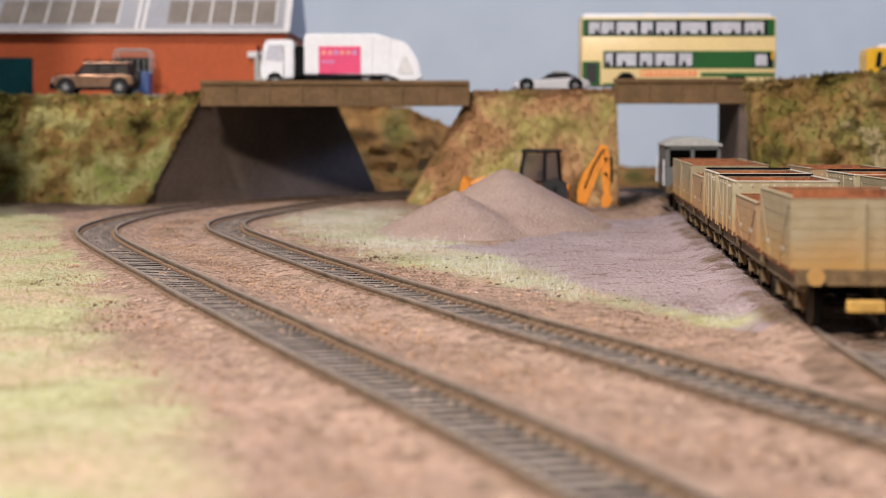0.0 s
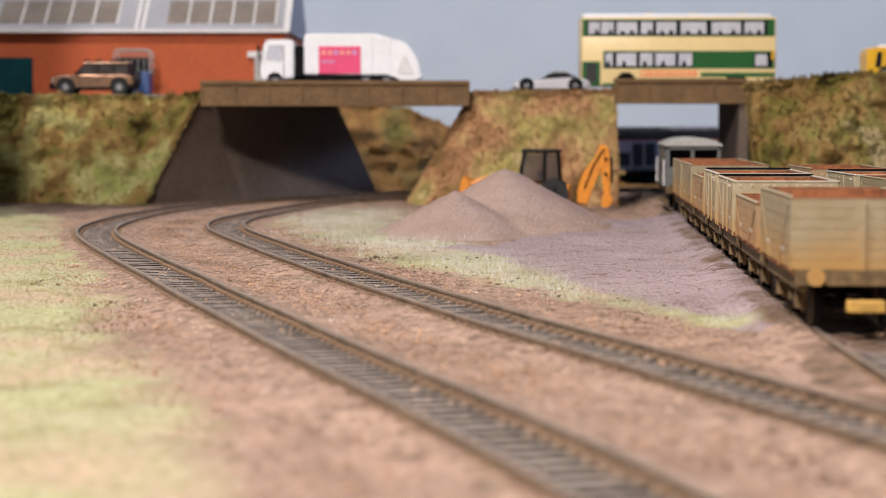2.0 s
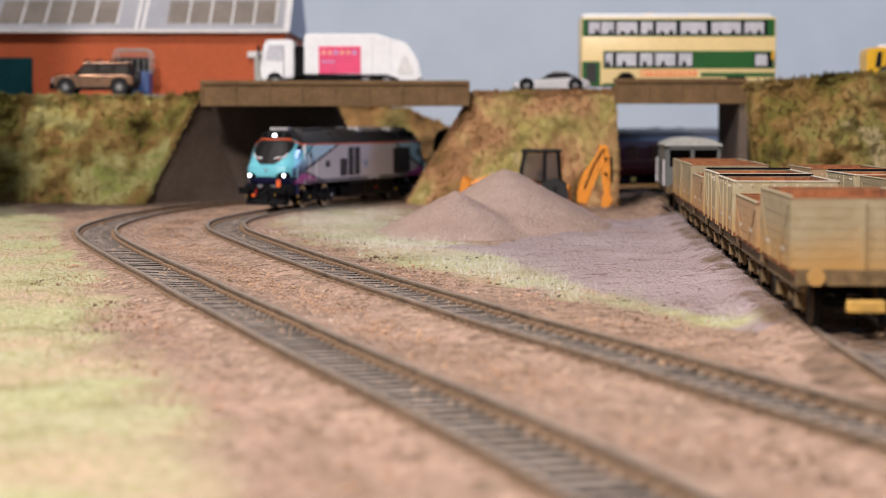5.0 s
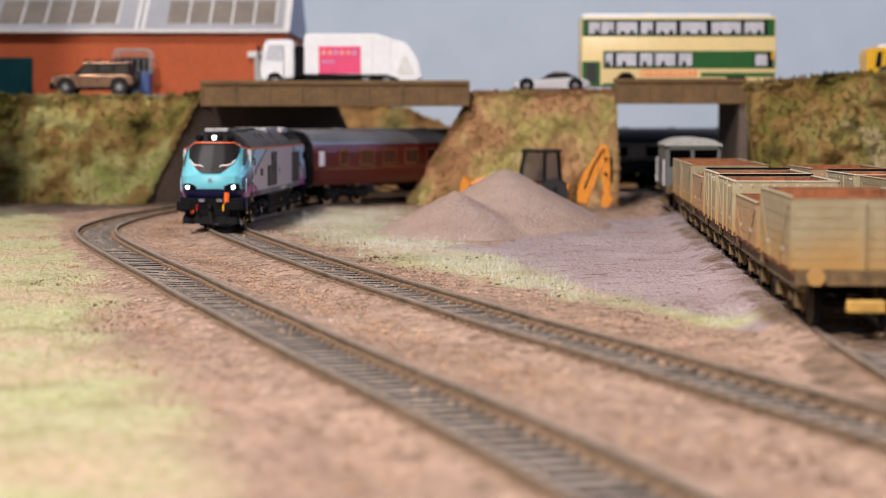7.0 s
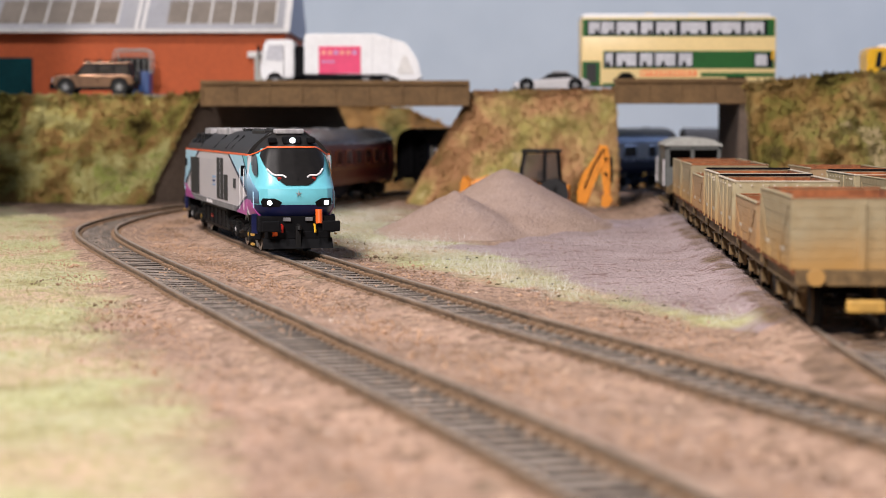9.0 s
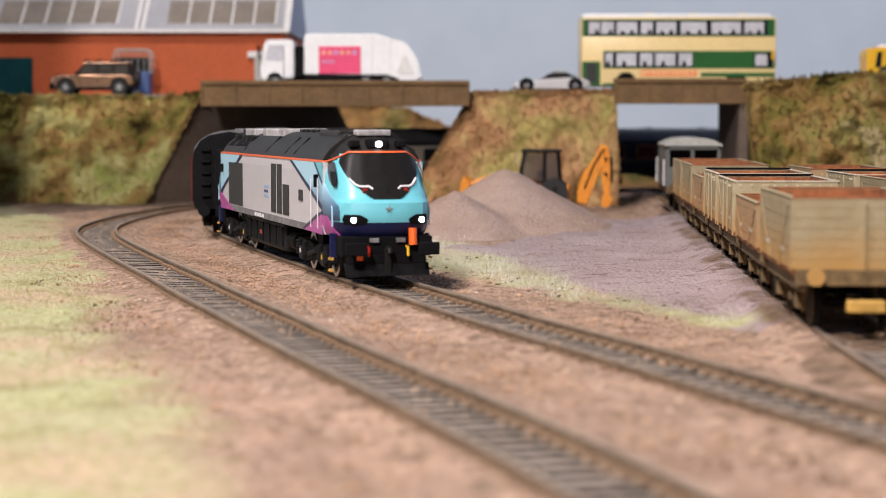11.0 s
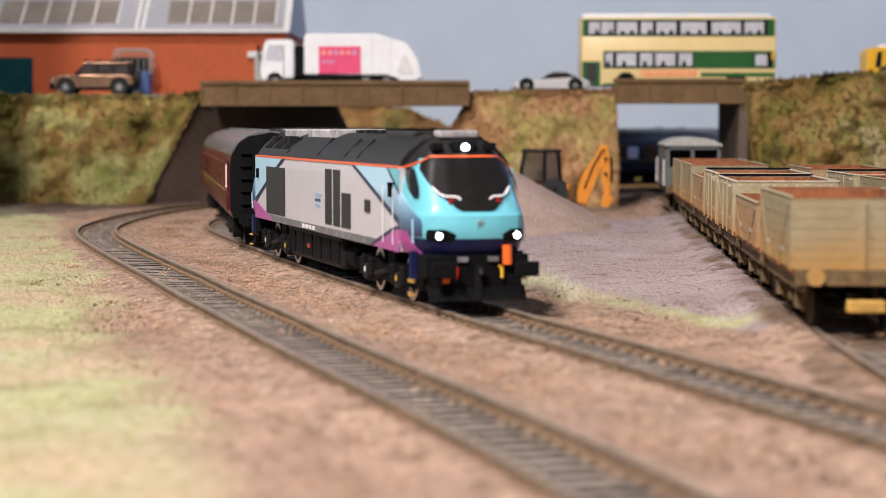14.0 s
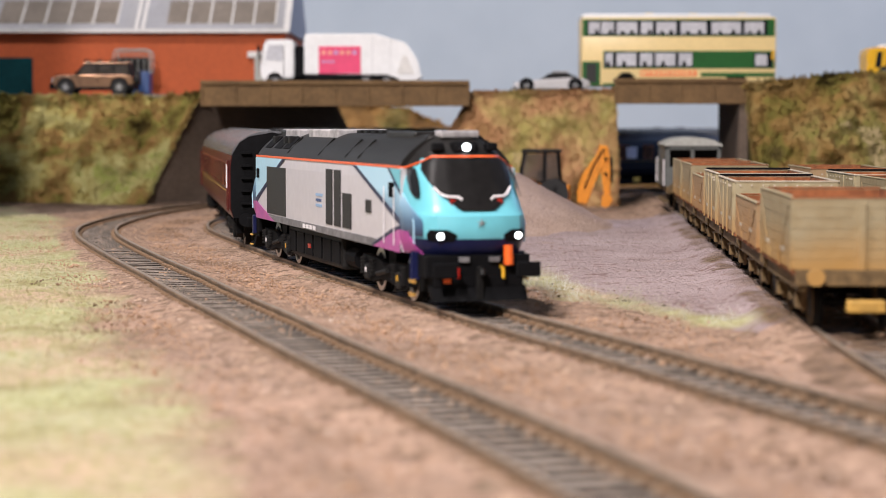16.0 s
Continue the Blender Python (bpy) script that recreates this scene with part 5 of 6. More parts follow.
def bus():
    """Front towards +x; the camera sees the side at -y."""
    ob = thing("double_decker_bus", "green and cream double-decker bus with white roof", "bus", at_cm(16.05, 129, 7.2))
    h, w = 6.62, 1.6
    body = part("body", box(B(), -h, h, -w, w, 0.35, 5.25, 0.14), "cream", ob, "cream painted body", smooth=True)
    part("roof", box(B(), -h + 0.05, h - 0.35, -w + 0.03, w - 0.03, 5.15, 5.5, 0.15), "white", ob, "white domed roof", smooth=True)
    for x in (-1.9, 1.1, 4.5):
        part("roof_pod", box(B(), x - 0.3, x + 0.3, -0.4, 0.4, 5.4, 5.62, 0.06), "cream", ob)
    for s in (-1, 1):
        y = s * (w + 0.004)

        def panel(nm, x0, x1, z0, z1, m, t=0.03, par=body, lab=""):
            return part(nm, box(B(), x0, x1, min(y, y + s * t), max(y, y + s * t), z0, z1, 0.008), m, par, lab)
        panel("upper_band", -h + 0.05, h - 0.12, 3.88, 5.1, "green", 0.02, body, "dark green upper window band")
        panel("rear_panel", -h + 0.05, -5.35, 0.4, 2.1, "green", 0.02, body, "dark green rear engine panel")
        panel("engine_door", -6.3, -5.6, 0.6, 1.95, "grille", 0.03)
        panel("lower_band", -5.15, h - 0.12, 1.6, 2.85, "green", 0.02, body, "dark green lower band")
        panel("skirt", -5.2, h - 0.1, 0.38, 0.55, "green", 0.02, body)
        panel("skirt_stripe", 1.5, h - 0.1, 1.02, 1.3, "green", 0.022, body)
        fr = panel("window_strip", -6.25, 6.0, 3.96, 5.02, "glass", 0.03, body, "black upper window strip")
        for x0, x1 in ((-6.15, -5.4), (-5.3, -4.45), (-4.25, -2.85), (-2.6, -1.8), (-1.55, -0.2), (0.1, 1.85), (2.2, 4.2), (4.45, 5.75)):
            part("window", box(B(), x0, x1, min(y + s * .02, y + s * .045), max(y + s * .02, y + s * .045), 4.05, 4.9, 0.02), "paleglass", fr, "pale bright window")
            for k in range(1 + (x1 - x0 > 1.0)):
                x = x0 + (x1 - x0) * (0.75 - 0.45 * k)
                part("seat_back", prism(B(), [(x - 0.17, 4.06), (x - 0.1, 4.34 - 0.08 * k), (x + 0.06, 4.36 - 0.08 * k), (x + 0.15, 4.06)], "y", y + s * 0.046, y + s * 0.052), "darkgrey", fr, "dark seat back behind the glass")
        fr = panel("window_strip", -5.1, 0.95, 1.68, 2.78, "glass", 0.03, body, "black lower window strip")
        for x0, x1 in ((-5.0, -4.5), (-4.25, -2.9), (-2.65, -1.8), (-1.6, -0.25), (0.0, 0.9)):
            part("window", box(B(), x0, x1, min(y + s * .02, y + s * .045), max(y + s * .02, y + s * .045), 1.78, 2.7, 0.02), "paleglass", fr, "pale bright window")
            x = x0 + (x1 - x0) * 0.4
            part("seat_back", prism(B(), [(x - 0.17, 1.79), (x - 0.1, 2.12), (x + 0.06, 2.14), (x + 0.15, 1.79)], "y", y + s * 0.046, y + s * 0.052), "darkgrey", fr, "dark seat back behind the glass")
        fr = panel("cab_window", 5.1, 6.35, 1.68, 2.72, "glass", 0.03)
        part("window", box(B(), 5.2, 6.0, min(y + s * .02, y + s * .045), max(y + s * .02, y + s * .045), 1.78, 2.6, 0.02), "paleglass", fr)
        panel("advert", -2.6, 1.2, 1.06, 1.46, "orangeline", 0.02, body, "orange-red advert strip")
        for k in range(11):
            panel("print_bar", -2.5 + k * 0.33, -2.28 + k * 0.33, 1.16, 1.38, "cream", 0.028, body)
        for x in (-3.6, 3.9):
            part("wheel_arch", cyl(B(), (x, s * (w - 0.25), 0.62), (x, s * (w + 0.01), 0.62), 0.72, 20), "black", body)
            road_wheel(ob, x, s * (w - 0.1), 0.55)
    part("windscreen", box(B(), h - 0.04, h + 0.03, -1.4, 1.4, 1.7, 2.9, 0.05), "glass", ob)
    part("upper_windscreen", box(B(), h - 0.06, h + 0.02, -1.4, 1.4, 3.95, 4.95, 0.05), "glass", ob)
    part("mirror", box(B(), h - 0.35, h - 0.2, -w - 0.3, -w - 0.12, 2.2, 2.85, 0.03), "yellow", ob, "yellow wing mirror")
    return ob


bus().scale.z = 0.955


def refuse_lorry():
    """Front towards -x."""
    ob = thing("refuse_lorry", "white refuse lorry with a pink side poster", "lorry", at_cm(-6.85, 129, 7.38))
    w = 1.6
    cab = B()
    prism(cab, [(-5.55, 0.55), (-5.6, 1.6), (-5.3, 3.15), (-5.1, 3.3), (-3.4, 3.3), (-3.3, 3.1), (-3.3, 0.7)], "y", -w + 0.05, w - 0.05)
    bmesh.ops.bevel(cab, geom=cab.edges[:], offset=0.09, segments=2, affect="EDGES")
    c = part("cab", cab, "white", ob, "white lorry cab", smooth=True)
    for s in (-1, 1):
        y = s * (w - 0.05)
        part("side_window", prism(B(), [(-5.25, 1.95), (-5.05, 2.95), (-4.05, 2.95), (-4.05, 1.85)], "y", y, y + s * 0.03), "paleglass", c)
        part("door_line", box(B(), -4.0, -3.96, min(y, y + s * .02), max(y, y + s * .02), 0.8, 3.0), "darkgrey", c)
        part("mirror", box(B(), -5.75, -5.6, y + s * 0.05, y + s * 0.3, 2.1, 2.9, 0.04), "black", c)
    part("windscreen", prism(B(), [(-5.57, 1.9), (-5.33, 3.05), (-5.37, 3.07), (-5.62, 1.92)], "y", -1.35, 1.35), "glass", c)
    part("bumper", box(B(), -5.68, -5.3, -1.5, 1.5, 0.4, 0.85, 0.06), "vangrey", c)
    ch = part("chassis", box(B(), -5.2, 4.6, -0.8, 0.8, 0.5, 0.95), "black", ob)
    part("stack", box(B(), -3.25, -2.7, -1.3, 1.3, 0.8, 2.9, 0.05), "black", ob)
    bd = B()
    prism(bd, [(-2.6, 0.95), (-2.6, 3.7), (2.2, 3.72), (3.6, 3.32), (4.35, 3.1), (5.15, 1.9), (5.42, 0.7), (4.9, 0.45), (3.9, 0.5), (3.4, 0.95)], "y", -w, w)
    bmesh.ops.bevel(bd, geom=bd.edges[:], offset=0.1, segments=2, affect="EDGES")
    b = part("hopper_body", bd, "white", ob, "white refuse body with sloping tail", smooth=True)
    for s in (-1, 1):
        y = s * w
        for x in (-2.3, 2.0, 3.2):
            part("side_rib", box(B(), x - 0.06, x + 0.06, min(y, y + s * .05), max(y, y + s * .05), 1.05, 3.45, 0.02), "white", b)
        p = part("poster", box(B(), -1.6, 1.25, min(y, y + s * .05), max(y, y + s * .05), 1.0, 2.85, 0.01), "pink", b, "bright pink side poster")
        for k in range(6):
            part("print_bar", box(B(), -1.4 + k * 0.42, -1.14 + k * 0.42, min(y, y + s * .06), max(y, y + s * .06), 2.28, 2.58), ("posterpeach", "posterpeach", "posterlilac")[k % 3], p)
        for k in range(3):
            part("print_bar", box(B(), -1.4 + k * 0.32, -1.18 + k * 0.32, min(y, y + s * .06), max(y, y + s * .06), 1.72, 1.9), "posterlilac", p)
        part("side_guard", box(B(), -2.5, 3.2, min(y - s * .1, y), max(y - s * .1, y), 0.62, 0.95), "black", ob)
        for x in (-4.6, 1.6, 3.0):
            road_wheel(ob, x, s * 1.35, 0.55, 0.4)
        part("tail_hatch", prism(B(), [(3.7, 1.0), (4.1, 2.2), (4.4, 2.2), (4.9, 1.0)], "y", y, y + s * 0.06), "whitetrim", b)
    return ob


refuse_lorry()


def suv():
    """Front towards -x."""
    ob = thing("off_road_car", "bronze off-road car with a roof rack and spare wheel", "car", at_cm(-24.35, 131, 7.0))
    w = 1.2
    bd = B()
    prism(bd, [(-3.1, 0.45), (-3.15, 1.15), (-2.9, 1.4), (-1.6, 1.5), (3.0, 1.5), (3.1, 0.5)], "y", -w, w)
    bmesh.ops.bevel(bd, geom=bd.edges[:], offset=0.12, segments=2, affect="EDGES")
    b = part("body", bd, "bronze", ob, "metallic bronze body", smooth=True)
    cb = B()
    prism(cb, [(-1.5, 1.45), (-0.7, 2.35), (2.7, 2.4), (3.0, 1.45)], "y", -w + 0.12, w - 0.12)
    bmesh.ops.bevel(cb, geom=cb.edges[:], offset=0.1, segments=2, affect="EDGES")
    c = part("cabin", cb, "darkgrey", ob, "dark tinted cabin", smooth=True)
    for s in (-1, 1):
        y = s * (w - 0.11)
        for pts in ([(-1.15, 1.55), (-0.6, 2.2), (0.35, 2.2), (0.35, 1.55)], [(0.5, 1.55), (0.5, 2.2), (1.5, 2.2), (1.6, 1.55)], [(1.75, 1.55), (1.7, 2.2), (2.6, 2.2), (2.8, 1.55)]):
            part("window", prism(B(), pts, "y", y, y + s * 0.03), "smoke", c)
        for x in (-2.05, 2.05):
            part("wheel_arch", cyl(B(), (x, s * (w - 0.3), 0.6), (x, s * (w + 0.02), 0.6), 0.72, 20), "black", b)
            road_wheel(ob, x, s * (w - 0.02), 0.56)
        part("sill", box(B(), -1.4, 1.4, s * w - 0.06, s * w + 0.06, 0.35, 0.55, 0.02), "black", b)
        part("door_handle", box(B(), 0.2, 0.5, s * w - 0.02, s * w + 0.04, 1.2, 1.27), "black", b)
    rk = box(B(), -0.6, 1.4, -0.85, 0.85, 2.5, 2.56)
    for x in (-0.6, 0.4, 1.4):
        box(rk, x - 0.03, x + 0.03, -0.9, 0.9, 2.36, 2.72)
    part("roof_rack", rk, "black", ob, "black roof rack")
    part("roof", box(B(), -0.75, 2.72, -w + 0.2, w - 0.2, 2.36, 2.46, 0.04), "bronze", c)
    part("bonnet", box(B(), -2.9, -1.65, -0.8, 0.8, 1.36, 1.54, 0.05), "black", b, "black bonnet panel")
    part("bumper", box(B(), -3.3, -2.85, -w - 0.03, w + 0.03, 0.4, 0.85, 0.08), "black", ob, "black front bumper")
    part("grille", box(B(), -3.22, -3.0, -0.9, 0.9, 0.88, 1.28, 0.03), "black", b)
    part("rear_panel", box(B(), 2.75, 3.14, -w - 0.02, w + 0.02, 0.4, 0.8, 0.05), "black", ob)
    for s in (-1, 1):
        part("waistline", box(B(), -2.9, 3.0, s * w - 0.02, s * w + 0.03, 1.36, 1.42, 0.01), "bronze", b)
        part("mirror", box(B(), -1.3, -1.05, s * w, s * (w + 0.22), 1.5, 1.72, 0.03), "black", c)
        for x in (-0.95, 0.42, 1.65):
            part("door_line", box(B(), x - 0.015, x + 0.015, s * w - 0.01, s * w + 0.008, 0.6, 1.4), "black", b)
    sp = cyl(B(), (3.1, 0, 1.3), (3.45, 0, 1.3), 0.55, 20)
    part("spare_wheel", sp, "tyre", ob)
    part("headlamp", box(B(), -3.2, -3.05, -0.95, -0.55, 0.95, 1.2, 0.04), "paleglass", ob)
    part("headlamp", box(B(), -3.2, -3.05, 0.55, 0.95, 0.95, 1.2, 0.04), "paleglass", ob)
    ob.scale = (0.91, 0.91, 0.91)
    return ob


suv()


def sports_car():
    """Front towards -x, low and rounded."""
    ob = thing("sports_car", "low silver sports car", "car", at_cm(7.35, 127.5, 7.13))
    prof = [(-2.65, 0.2, 0.35, 0.75), (-2.4, 0.16, 0.62, 1.0), (-1.7, 0.15, 0.78, 1.12), (-0.9, 0.14, 0.86, 1.14), (-0.2, 0.14, 0.92, 1.14), (1.0, 0.14, 0.98, 1.14), (1.9, 0.15, 0.98, 1.15), (2.4, 0.2, 0.86, 1.05), (2.6, 0.3, 0.7, 0.85)]
    rings = []
    for x, z0, z1, w in prof:
        rings.append([(x, -w, z0 + 0.1), (x, -w, z1 - 0.22), (x, -w * 0.85, z1 - 0.03), (x, 0, z1), (x, w * 0.85, z1 - 0.03), (x, w, z1 - 0.22), (x, w, z0 + 0.1), (x, w * 0.8, z0), (x, -w * 0.8, z0)])
    b = part("body", loft(B(), rings), "silver", ob, "pale silver body", smooth=True)
    rings = []
    for x, z, w in ((-0.75, 0.86, 0.95), (-0.1, 1.28, 0.78), (0.5, 1.4, 0.72), (1.1, 1.34, 0.74), (1.9, 0.98, 0.9)):
        rings.append([(x, -w, 0.84), (x, -w * 0.85, z - 0.1), (x, 0, z), (x, w * 0.85, z - 0.1), (x, w, 0.84)])
    c = part("cabin", loft(B(), rings), "darkgrey", ob, "dark glazed cabin", smooth=True)
    part("roof", box(B(), 0.1, 1.15, -0.6, 0.6, 1.33, 1.42, 0.03), "silver", c)
    for s in (-1, 1):
        for x in (-1.7, 1.6):
            part("wheel_arch", cyl(B(), (x, s * 0.85, 0.45), (x, s * 1.16, 0.45), 0.5, 20), "black", b)
            road_wheel(ob, x, s * 1.04, 0.43)
        part("headlamp", box(B(), -2.5, -2.2, s * 0.7 - 0.15, s * 0.7 + 0.15, 0.55, 0.68, 0.03), "paleglass", b)
    return ob


sports_car()


def yellow_van():
    """Front towards +x."""
    ob = thing("yellow_van", "yellow utility van with a white roof beacon", "van", at_cm(32.4, 130, 7.95))
    bd = B()
    prism(bd, [(-3.2, 0.4), (-3.25, 1.9), (-3.0, 2.25), (2.0, 2.3), (2.9, 1.5), (3.4, 1.3), (3.4, 0.4)], "y", -1.3, 1.3)
    bmesh.ops.bevel(bd, geom=bd.edges[:], offset=0.12, segments=2, affect="EDGES")
    b = part("body", bd, "yellow", ob, "bright yellow body", smooth=True)
    for s in (-1, 1):
        for pts in ([(-2.7, 0.9), (-2.55, 1.95), (-2.2, 1.95), (-2.3, 0.9)], [(-1.9, 0.9), (-1.8, 1.95), (-1.5, 1.95), (-1.55, 0.9)], [(-1.1, 1.2), (-0.95, 2.0), (1.7, 2.0), (2.2, 1.25)]):
            part("window", prism(B(), pts, "y", s * 1.3, s * 1.33), "glass", b)
        for x in (-2.0, 2.2):
            road_wheel(ob, x, s * 1.2, 0.5)
    part("beacon", box(B(), -2.2, -1.1, -0.5, 0.5, 2.25, 2.5, 0.08), "white", ob, "white roof beacon bar")
    return ob


yellow_van()


# ---- works building on the embankment ----
def building():
    ob = thing("works_building", "orange-red brick works building with grey rooflights", "building", at_cm(0, 0))
    x0, x1, y0, y1, z0, z1 = -52, -11.65, 138.2, 156, 7.0, 11.75
    wl = part("wall", box(B(), x0, x1, y0, y1, z0 - 0.5, z1, 0.02), "brick", ob, "plain orange-red brick wall")
    for k in range(1, 17):
        part("brick_course", box(B(), x0, x1 + 0.02, y0 - 0.012, y0, z0 + k * 0.262, z0 + k * 0.262 + 0.235), "brick", wl)
    rf = B()
    prism(rf, [(y0 - 0.5, z1), (y0 + 8.9, z1 + 7.2), (y1 + 0.5, z1)], "x", x0 - 0.4, x1 + 0.3)
    r = part("roof", rf, "roofgrey", ob, "pale grey sheet roof")
    part("gutter", box(B(), x0 - 0.4, x1 + 0.35, y0 - 0.62, y0 - 0.35, z1 - 0.1, z1 + 0.16, 0.04), "whitetrim", ob, "white gutter")
    sl = 7.2 / 9.4

    def lie(xa, xb, ya, yb, t, m, nm, par):
        bm = B()
        prism(bm, [(ya, z1 + (ya - y0 + 0.5) * sl + 0.01), (ya, z1 + (ya - y0 + 0.5) * sl + t), (yb, z1 + (yb - y0 + 0.5) * sl + t), (yb, z1 + (yb - y0 + 0.5) * sl + 0.01)], "x", xa, xb)
        return part(nm, bm, m, par)
    lie(x1 - 0.05, x1 + 0.4, y0 - 0.5, y0 + 8.9, 0.35, "whitetrim", "verge", ob)
    for xa, xb, n in ((-32.9, -24.0, 5), (-20.4, -12.3, 5)):
        w = (xb - xa) / n
        for i in range(n):
            q = lie(xa + i * w, xa + (i + 1) * w - 0.12, y0 + 0.3, y0 + 2.6, 0.06, "roofwin", "rooflight", r)
            lie(xa + (i + 1) * w - 0.13, xa + (i + 1) * w, y0 + 0.25, y0 + 2.65, 0.12, "whitetrim", "glazing_bar", q)
    for x in (-22.7, -22.2):
        lie(x, x + 0.25, y0 - 0.4, y0 + 8, 0.15, "whitetrim", "roof_seam", r)
    d = part("roller_door", box(B(), -34.5, -30.3, y0 - 0.08, y0 + 0.05, z0 - 0.1, 9.85, 0.02), "teal", ob, "dark teal door")
    for k in range(9):
        part("door_slat", box(B(), -34.4, -30.4, y0 - 0.1, y0 - 0.08, z0 + k * 0.3, z0 + k * 0.3 + 0.26), "teal", d)
    part("downpipe", box(B(), -13.9, -13.5, y0 - 0.3, y0, z0, 10.3, 0.05), "vangrey", ob)
    part("meter_box", box(B(), -14.4, -13.3, y0 - 0.35, y0, 9.85, 10.3, 0.05), "whitetrim", ob)
    return ob


building()


def cage():
    ob = thing("roll_cage_skip", "blue bin with a grey wire cage top", "waste bin", at_cm(-22.4, 135.5, 7.0))
    part("bin", box(B(), -1.25, 1.25, -0.8, 0.8, 0.1, 1.75, 0.08), "skipblue", ob, "dark blue bin")
    part("mesh_back", box(B(), -1.15, 1.15, -0.7, 0.7, 1.75, 2.75, 0.05), "darkgrey", ob)
    fr = B()
    for y in (-0.75, 0.75):
        pipe(fr, [(-1.3, y, 1.6), (-1.3, y, 3.0), (-1.1, y, 3.3), (1.1, y, 3.3), (1.3, y, 3.0), (1.3, y, 1.6)], 0.06)
        for k in range(5):
            pipe(fr, [(-0.9 + k * 0.45, y, 1.7), (-0.9 + k * 0.45, y, 3.28)], 0.025)
    part("cage_frame", fr, "vangrey", ob, "pale grey tube frame")
    return ob


cage()


# ---- backhoe digger behind the heap ----
def digger():
    """Loader end towards -x, backhoe arm towards +x."""
    ob = thing("backhoe_digger", "orange-yellow backhoe digger with a black cab", "digger", at_cm(5.85, 113.5, -0.25, -6))
    bd = B()
    prism(bd, [(-3.4, 0.8), (-3.4, 1.75), (-1.2, 1.95), (1.2, 1.6), (1.9, 1.2), (1.9, 0.7)], "y", -0.85, 0.85)
    bmesh.ops.bevel(bd, geom=bd.edges[:], offset=0.07, segments=2, affect="EDGES")
    part("body", bd, "orange", ob)
    cf = B()
    for s in (-1, 1):
        pipe(cf, [(-1.25, s * 1.05, 1.4), (-0.85, s * 0.95, 3.5)], 0.085)
        pipe(cf, [(0.35, s * 1.05, 1.4), (0.35, s * 0.98, 3.5)], 0.085)
        pipe(cf, [(1.3, s * 1.0, 1.5), (1.15, s * 0.95, 3.5)], 0.085)
        pipe(cf, [(-1.25, s * 1.05, 1.7), (1.3, s * 1.03, 1.7)], 0.07)
    cabf = part("cab_frame", cf, "black", ob, "black cab frame")
    part("cab_roof", box(B(), -1.05, 1.35, -1.1, 1.1, 3.45, 3.68, 0.1), "darkgrey", cabf, smooth=True)
    for s in (-1, 1):
        part("window", prism(B(), [(-1.1, 1.75), (-0.82, 3.4), (0.3, 3.4), (0.3, 1.75)], "y", s * 0.98, s * 1.0), "smoke", cabf, "dusty tinted glass")
        part("window", prism(B(), [(0.42, 1.75), (0.42, 3.4), (1.12, 3.4), (1.25, 1.75)], "y", s * 0.98, s * 1.0), "smoke", cabf, "dusty tinted glass")
        part("arm", pipe(B(), [(-1.4, s * 0.95, 1.7), (-3.2, s * 0.95, 1.9), (-4.3, s * 0.95, 1.5)], 0.16, 8), "orange", ob, "orange loader arm")
        road_wheel(ob, 0.9, s * 1.0, 0.95, 0.5, 24, "darkgrey")
        road_wheel(ob, -2.5, s * 0.95, 0.62, 0.4, 20, "orange")
    part("seat", box(B(), -0.1, 0.5, -0.4, 0.4, 1.5, 2.4, 0.08), "black", cabf)
    bk = B()
    prism(bk, [(-4.75, 0.7), (-4.7, 1.6), (-4.5, 2.05), (-4.2, 1.8), (-4.1, 0.9)], "y", -1.3, 1.3)
    part("loader_bucket", bk, "orange", ob, "orange loader bucket, raised")
    # backhoe: boom up and out, dipper hanging down
    bo = B()
    prism(bo, [(2.35, 0.45), (2.95, 0.35), (3.3, 1.6), (4.0, 2.9), (4.03, 3.8), (3.73, 3.85), (3.42, 3.3), (2.6, 2.1), (2.3, 1.1)], "y", -0.3, 0.3)
    bmesh.ops.bevel(bo, geom=bo.edges[:], offset=0.06, segments=1, affect="EDGES")
    boom = part("boom", bo, "orange", ob, "cranked orange boom")
    dp = B()
    prism(dp, [(3.62, 3.95), (4.2, 3.85), (4.32, 2.6), (4.34, 0.9), (3.98, 0.75), (3.7, 2.6)], "y", -0.24, 0.24)
    bmesh.ops.bevel(dp, geom=dp.edges[:], offset=0.05, segments=1, affect="EDGES")
    part("dipper", dp, "orange", ob, "orange dipper arm, hanging")
    part("ram", cyl(B(), (4.32, 0, 3.2), (4.38, 0, 1.7), 0.12, 10), "darkgrey", boom)
    part("ram", cyl(B(), (2.96, 0.4, 1.2), (3.70, 0.4, 3.2), 0.1, 10), "orange", boom)
    hb = B()
    prism(hb, [(3.77, 0.3), (3.84, 0.9), (4.32, 1.0), (4.47, 0.6), (4.29, 0.25), (3.99, 0.12)], "y", -0.4, 0.4)
    part("hoe_bucket", hb, "orange", ob)
    for z in (2.2, 3.1):
        part("arm_pin", cyl(B(), (4.05, -0.42, z), (4.05, 0.42, z), 0.1, 12), "black", boom)
    part("hose", pipe(B(), [(3.9, -0.36, 3.7), (3.3, -0.36, 2.7), (2.75, -0.36, 1.3)], 0.05), "black", boom, "black hydraulic hose")
    for s in (-1, 1):
        part("stabiliser", box(B(), 1.55, 1.85, s * 1.0 - 0.14, s * 1.0 + 0.14, 0.02, 1.5, 0.04), "orange", ob)
    return ob


digger()


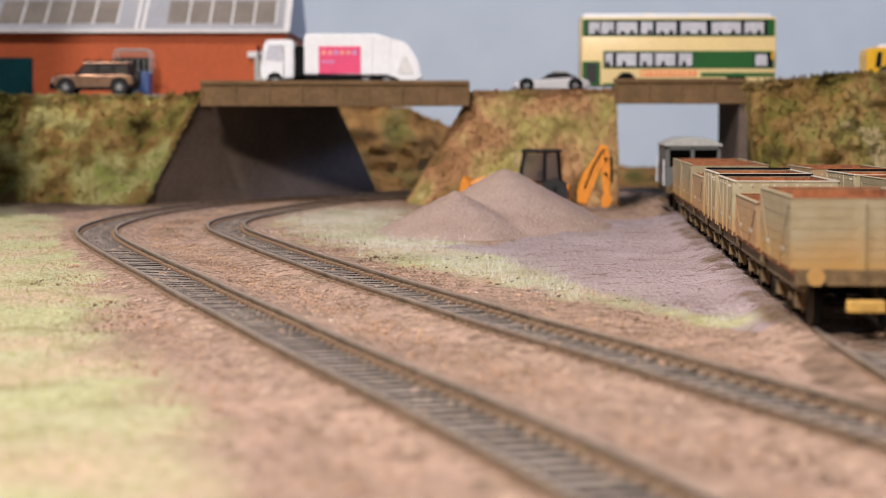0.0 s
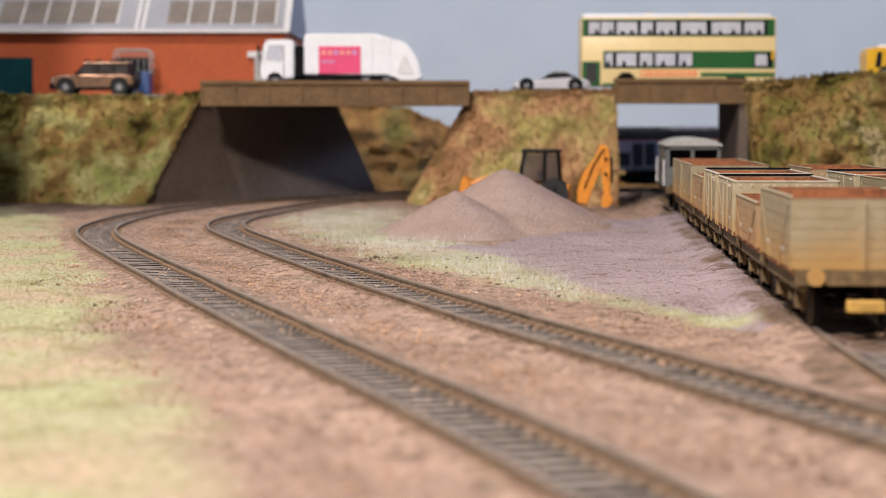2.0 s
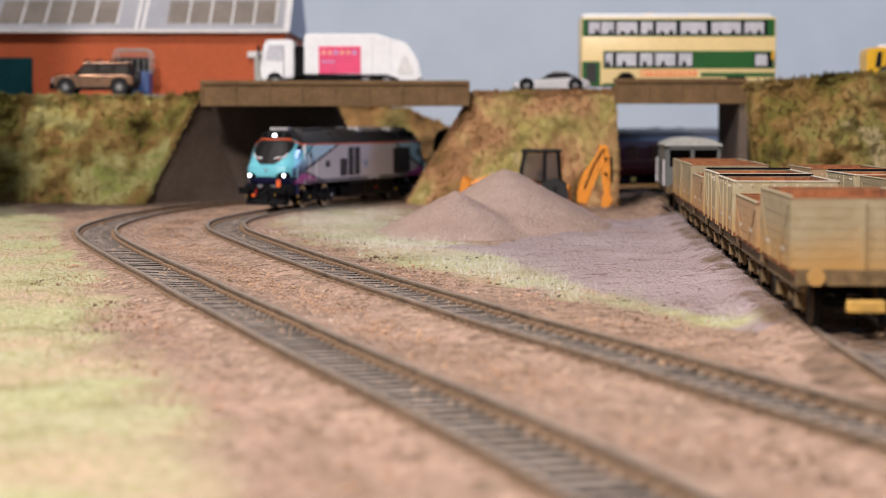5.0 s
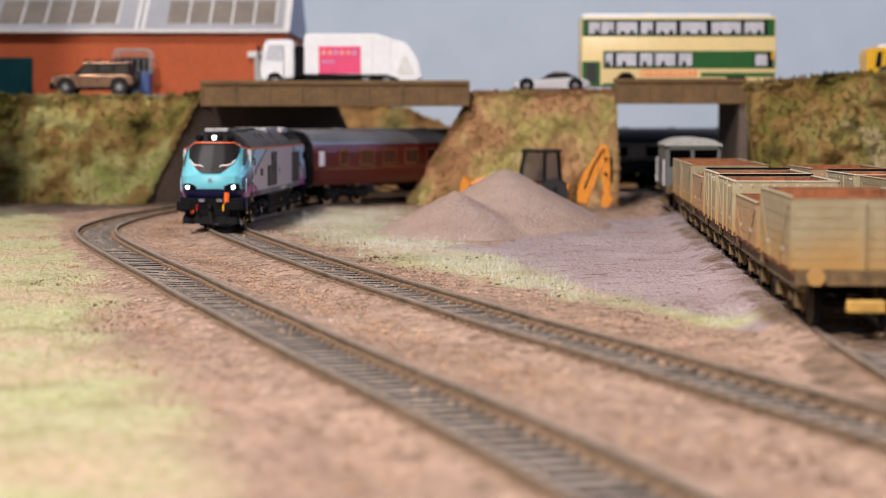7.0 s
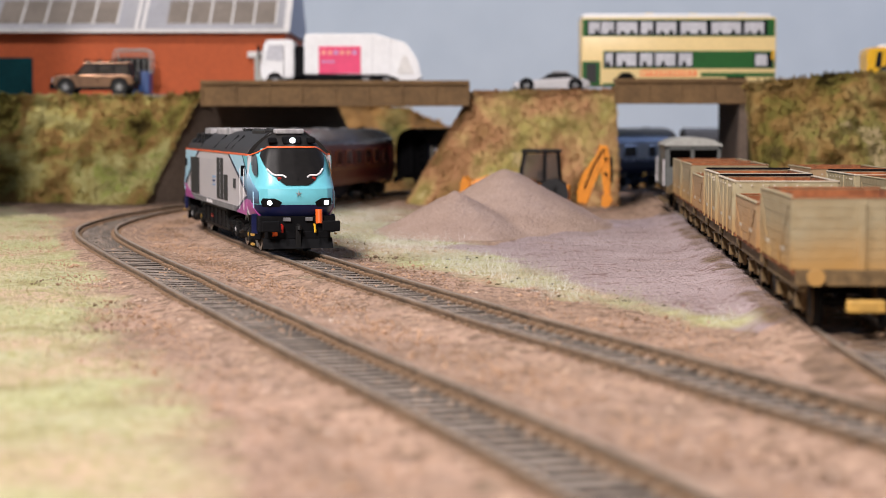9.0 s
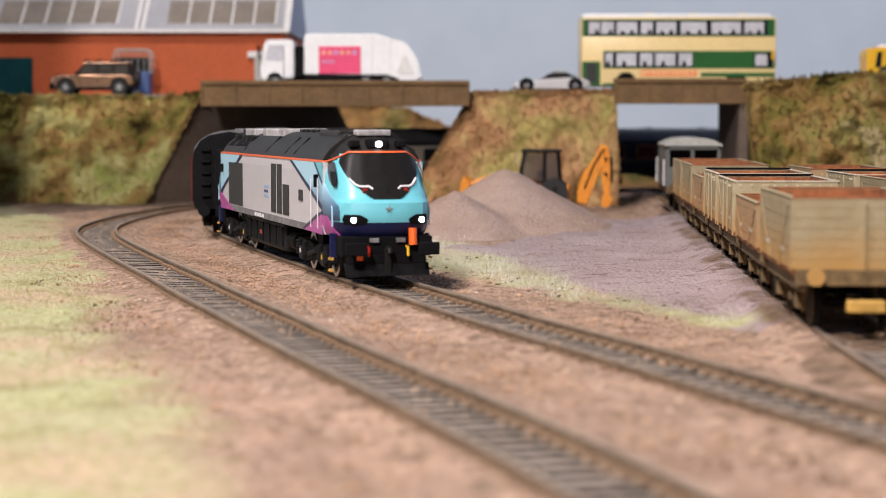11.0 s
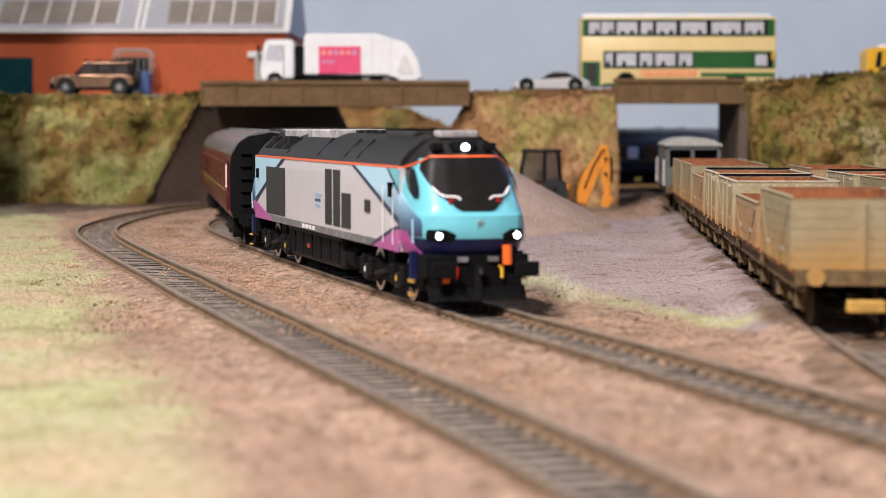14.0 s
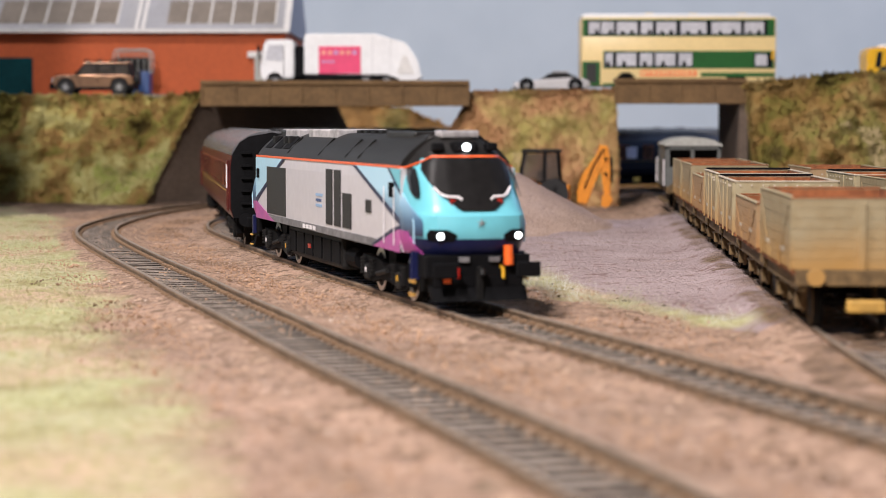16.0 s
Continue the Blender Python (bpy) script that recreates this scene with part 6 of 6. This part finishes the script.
# ---- small stones and debris near the tracks ----
def stones():
    v, f = [], []
    c = np.vstack([PATH["inner"][0], PATH["outer"][0]])
    c = c[(c[:, 1] < 118) & (c[:, 1] > 24)]
    for _ in range(42000):
        p = c[random.randrange(len(c))]
        x, y = p[0] + random.gauss(0, 2.6), p[1] + random.uniform(-2, 2)
        d = math.sqrt(float(((c[::6] - (x, y)) ** 2).sum(1).min()))
        if d < 1.2 and random.random() < 0.8:
            continue
        r = random.choice((0.014, 0.02, 0.028, 0.04)) * random.uniform(0.8, 1.3) if random.random() < 0.97 else random.uniform(0.05, 0.10)
        q = len(v)
        z = -0.24 if d < 1.8 else -0.30
        for d3 in ((1, 0, 0), (-1, 0, 0), (0, 1, 0), (0, -1, 0), (0, 0, 1), (0, 0, -1)):
            v.append((x + d3[0] * r * random.uniform(.6, 1.3), y + d3[1] * r * random.uniform(.6, 1.3), z + d3[2] * r * random.uniform(.6, 1.1)))
        f += [(q, q + 2, q + 4), (q + 2, q + 1, q + 4), (q + 1, q + 3, q + 4), (q + 3, q, q + 4), (q + 2, q, q + 5), (q + 1, q + 2, q + 5), (q + 3, q + 1, q + 5), (q, q + 3, q + 5)]
    me = bpy.data.meshes.new("gravel")
    me.from_pydata([(a * CM, b * CM, e * CM) for a, b, e in v], [], f)
    me.materials.append(island_mat("gravel_bits", [(0.07, 0.045, 0.03), (0.20, 0.13, 0.085), (0.36, 0.23, 0.15), (0.46, 0.30, 0.20), (0.40, 0.26, 0.17), (0.66, 0.56, 0.48)]))
    return tagged(new("gravel", me), "loose fine gravel and grit beside the tracks", "gravel", kind="stuff")


stones()


# ---- the train's run ----
RUN = [(0, 160.2), (0.5, 166.2), (1, 172.7), (2, 185.0), (3, 197.2), (3.5, 203.3), (4, 208.9), (5, 220.0), (6, 230.8), (6.5, 235.7), (7, 240.5), (7.5, 244.9), (8, 249.2), (8.5, 253.9), (9, 258.55),
       (10, 266.0), (11, 271.8), (11.5, 274.2), (12, 276.4), (12.5, 278.25), (13, 279.45), (13.5, 280.15), (14, 280.4), (14.5, 280.45), (16, 280.5)]


def vehicle_pose(s, front, rear, mid):
    """Pose of a vehicle whose pivots and centre lie at those distances behind the train's head."""
    a, b = along("inner", s - front), along("inner", s - rear)
    d = (a - b).normalized()
    m = a - d * (mid - front)
    return at_cm(m.x, m.y, 0, math.degrees(math.atan2(d.y, d.x)))


def run_at(t):
    """Distance at a time, smooth through the known times."""
    ts, ss = np.array([r[0] for r in RUN]), np.array([r[1] for r in RUN])
    sl = np.gradient(ss, ts)
    sl[-1] = sl[-2] = 0
    i = min(len(ts) - 2, max(0, int(np.searchsorted(ts, t, side="right")) - 1))
    h = ts[i + 1] - ts[i]
    u = (t - ts[i]) / h
    return (2 * u ** 3 - 3 * u * u + 1) * ss[i] + (u ** 3 - 2 * u * u + u) * h * sl[i] + (3 * u * u - 2 * u ** 3) * ss[i + 1] + (u ** 3 - u * u) * h * sl[i + 1]




def motions():
    times = [i * 0.5 for i in range(33)]
    walk(LOCO, [(t, vehicle_pose(float(run_at(t)), 3.15, 17.85, 10.85)) for t in times])
    back = 25.2
    for c, length in COACHES:
        mid = back + length / 2
        back += length + 0.95
        lead, trail = length / 2 - 2.6, min(length / 2 - 3.9, 25.6 - length / 2)
        walk(c, [(t, vehicle_pose(float(run_at(t)), mid - lead, mid + trail, mid)) for t in times])


motions()
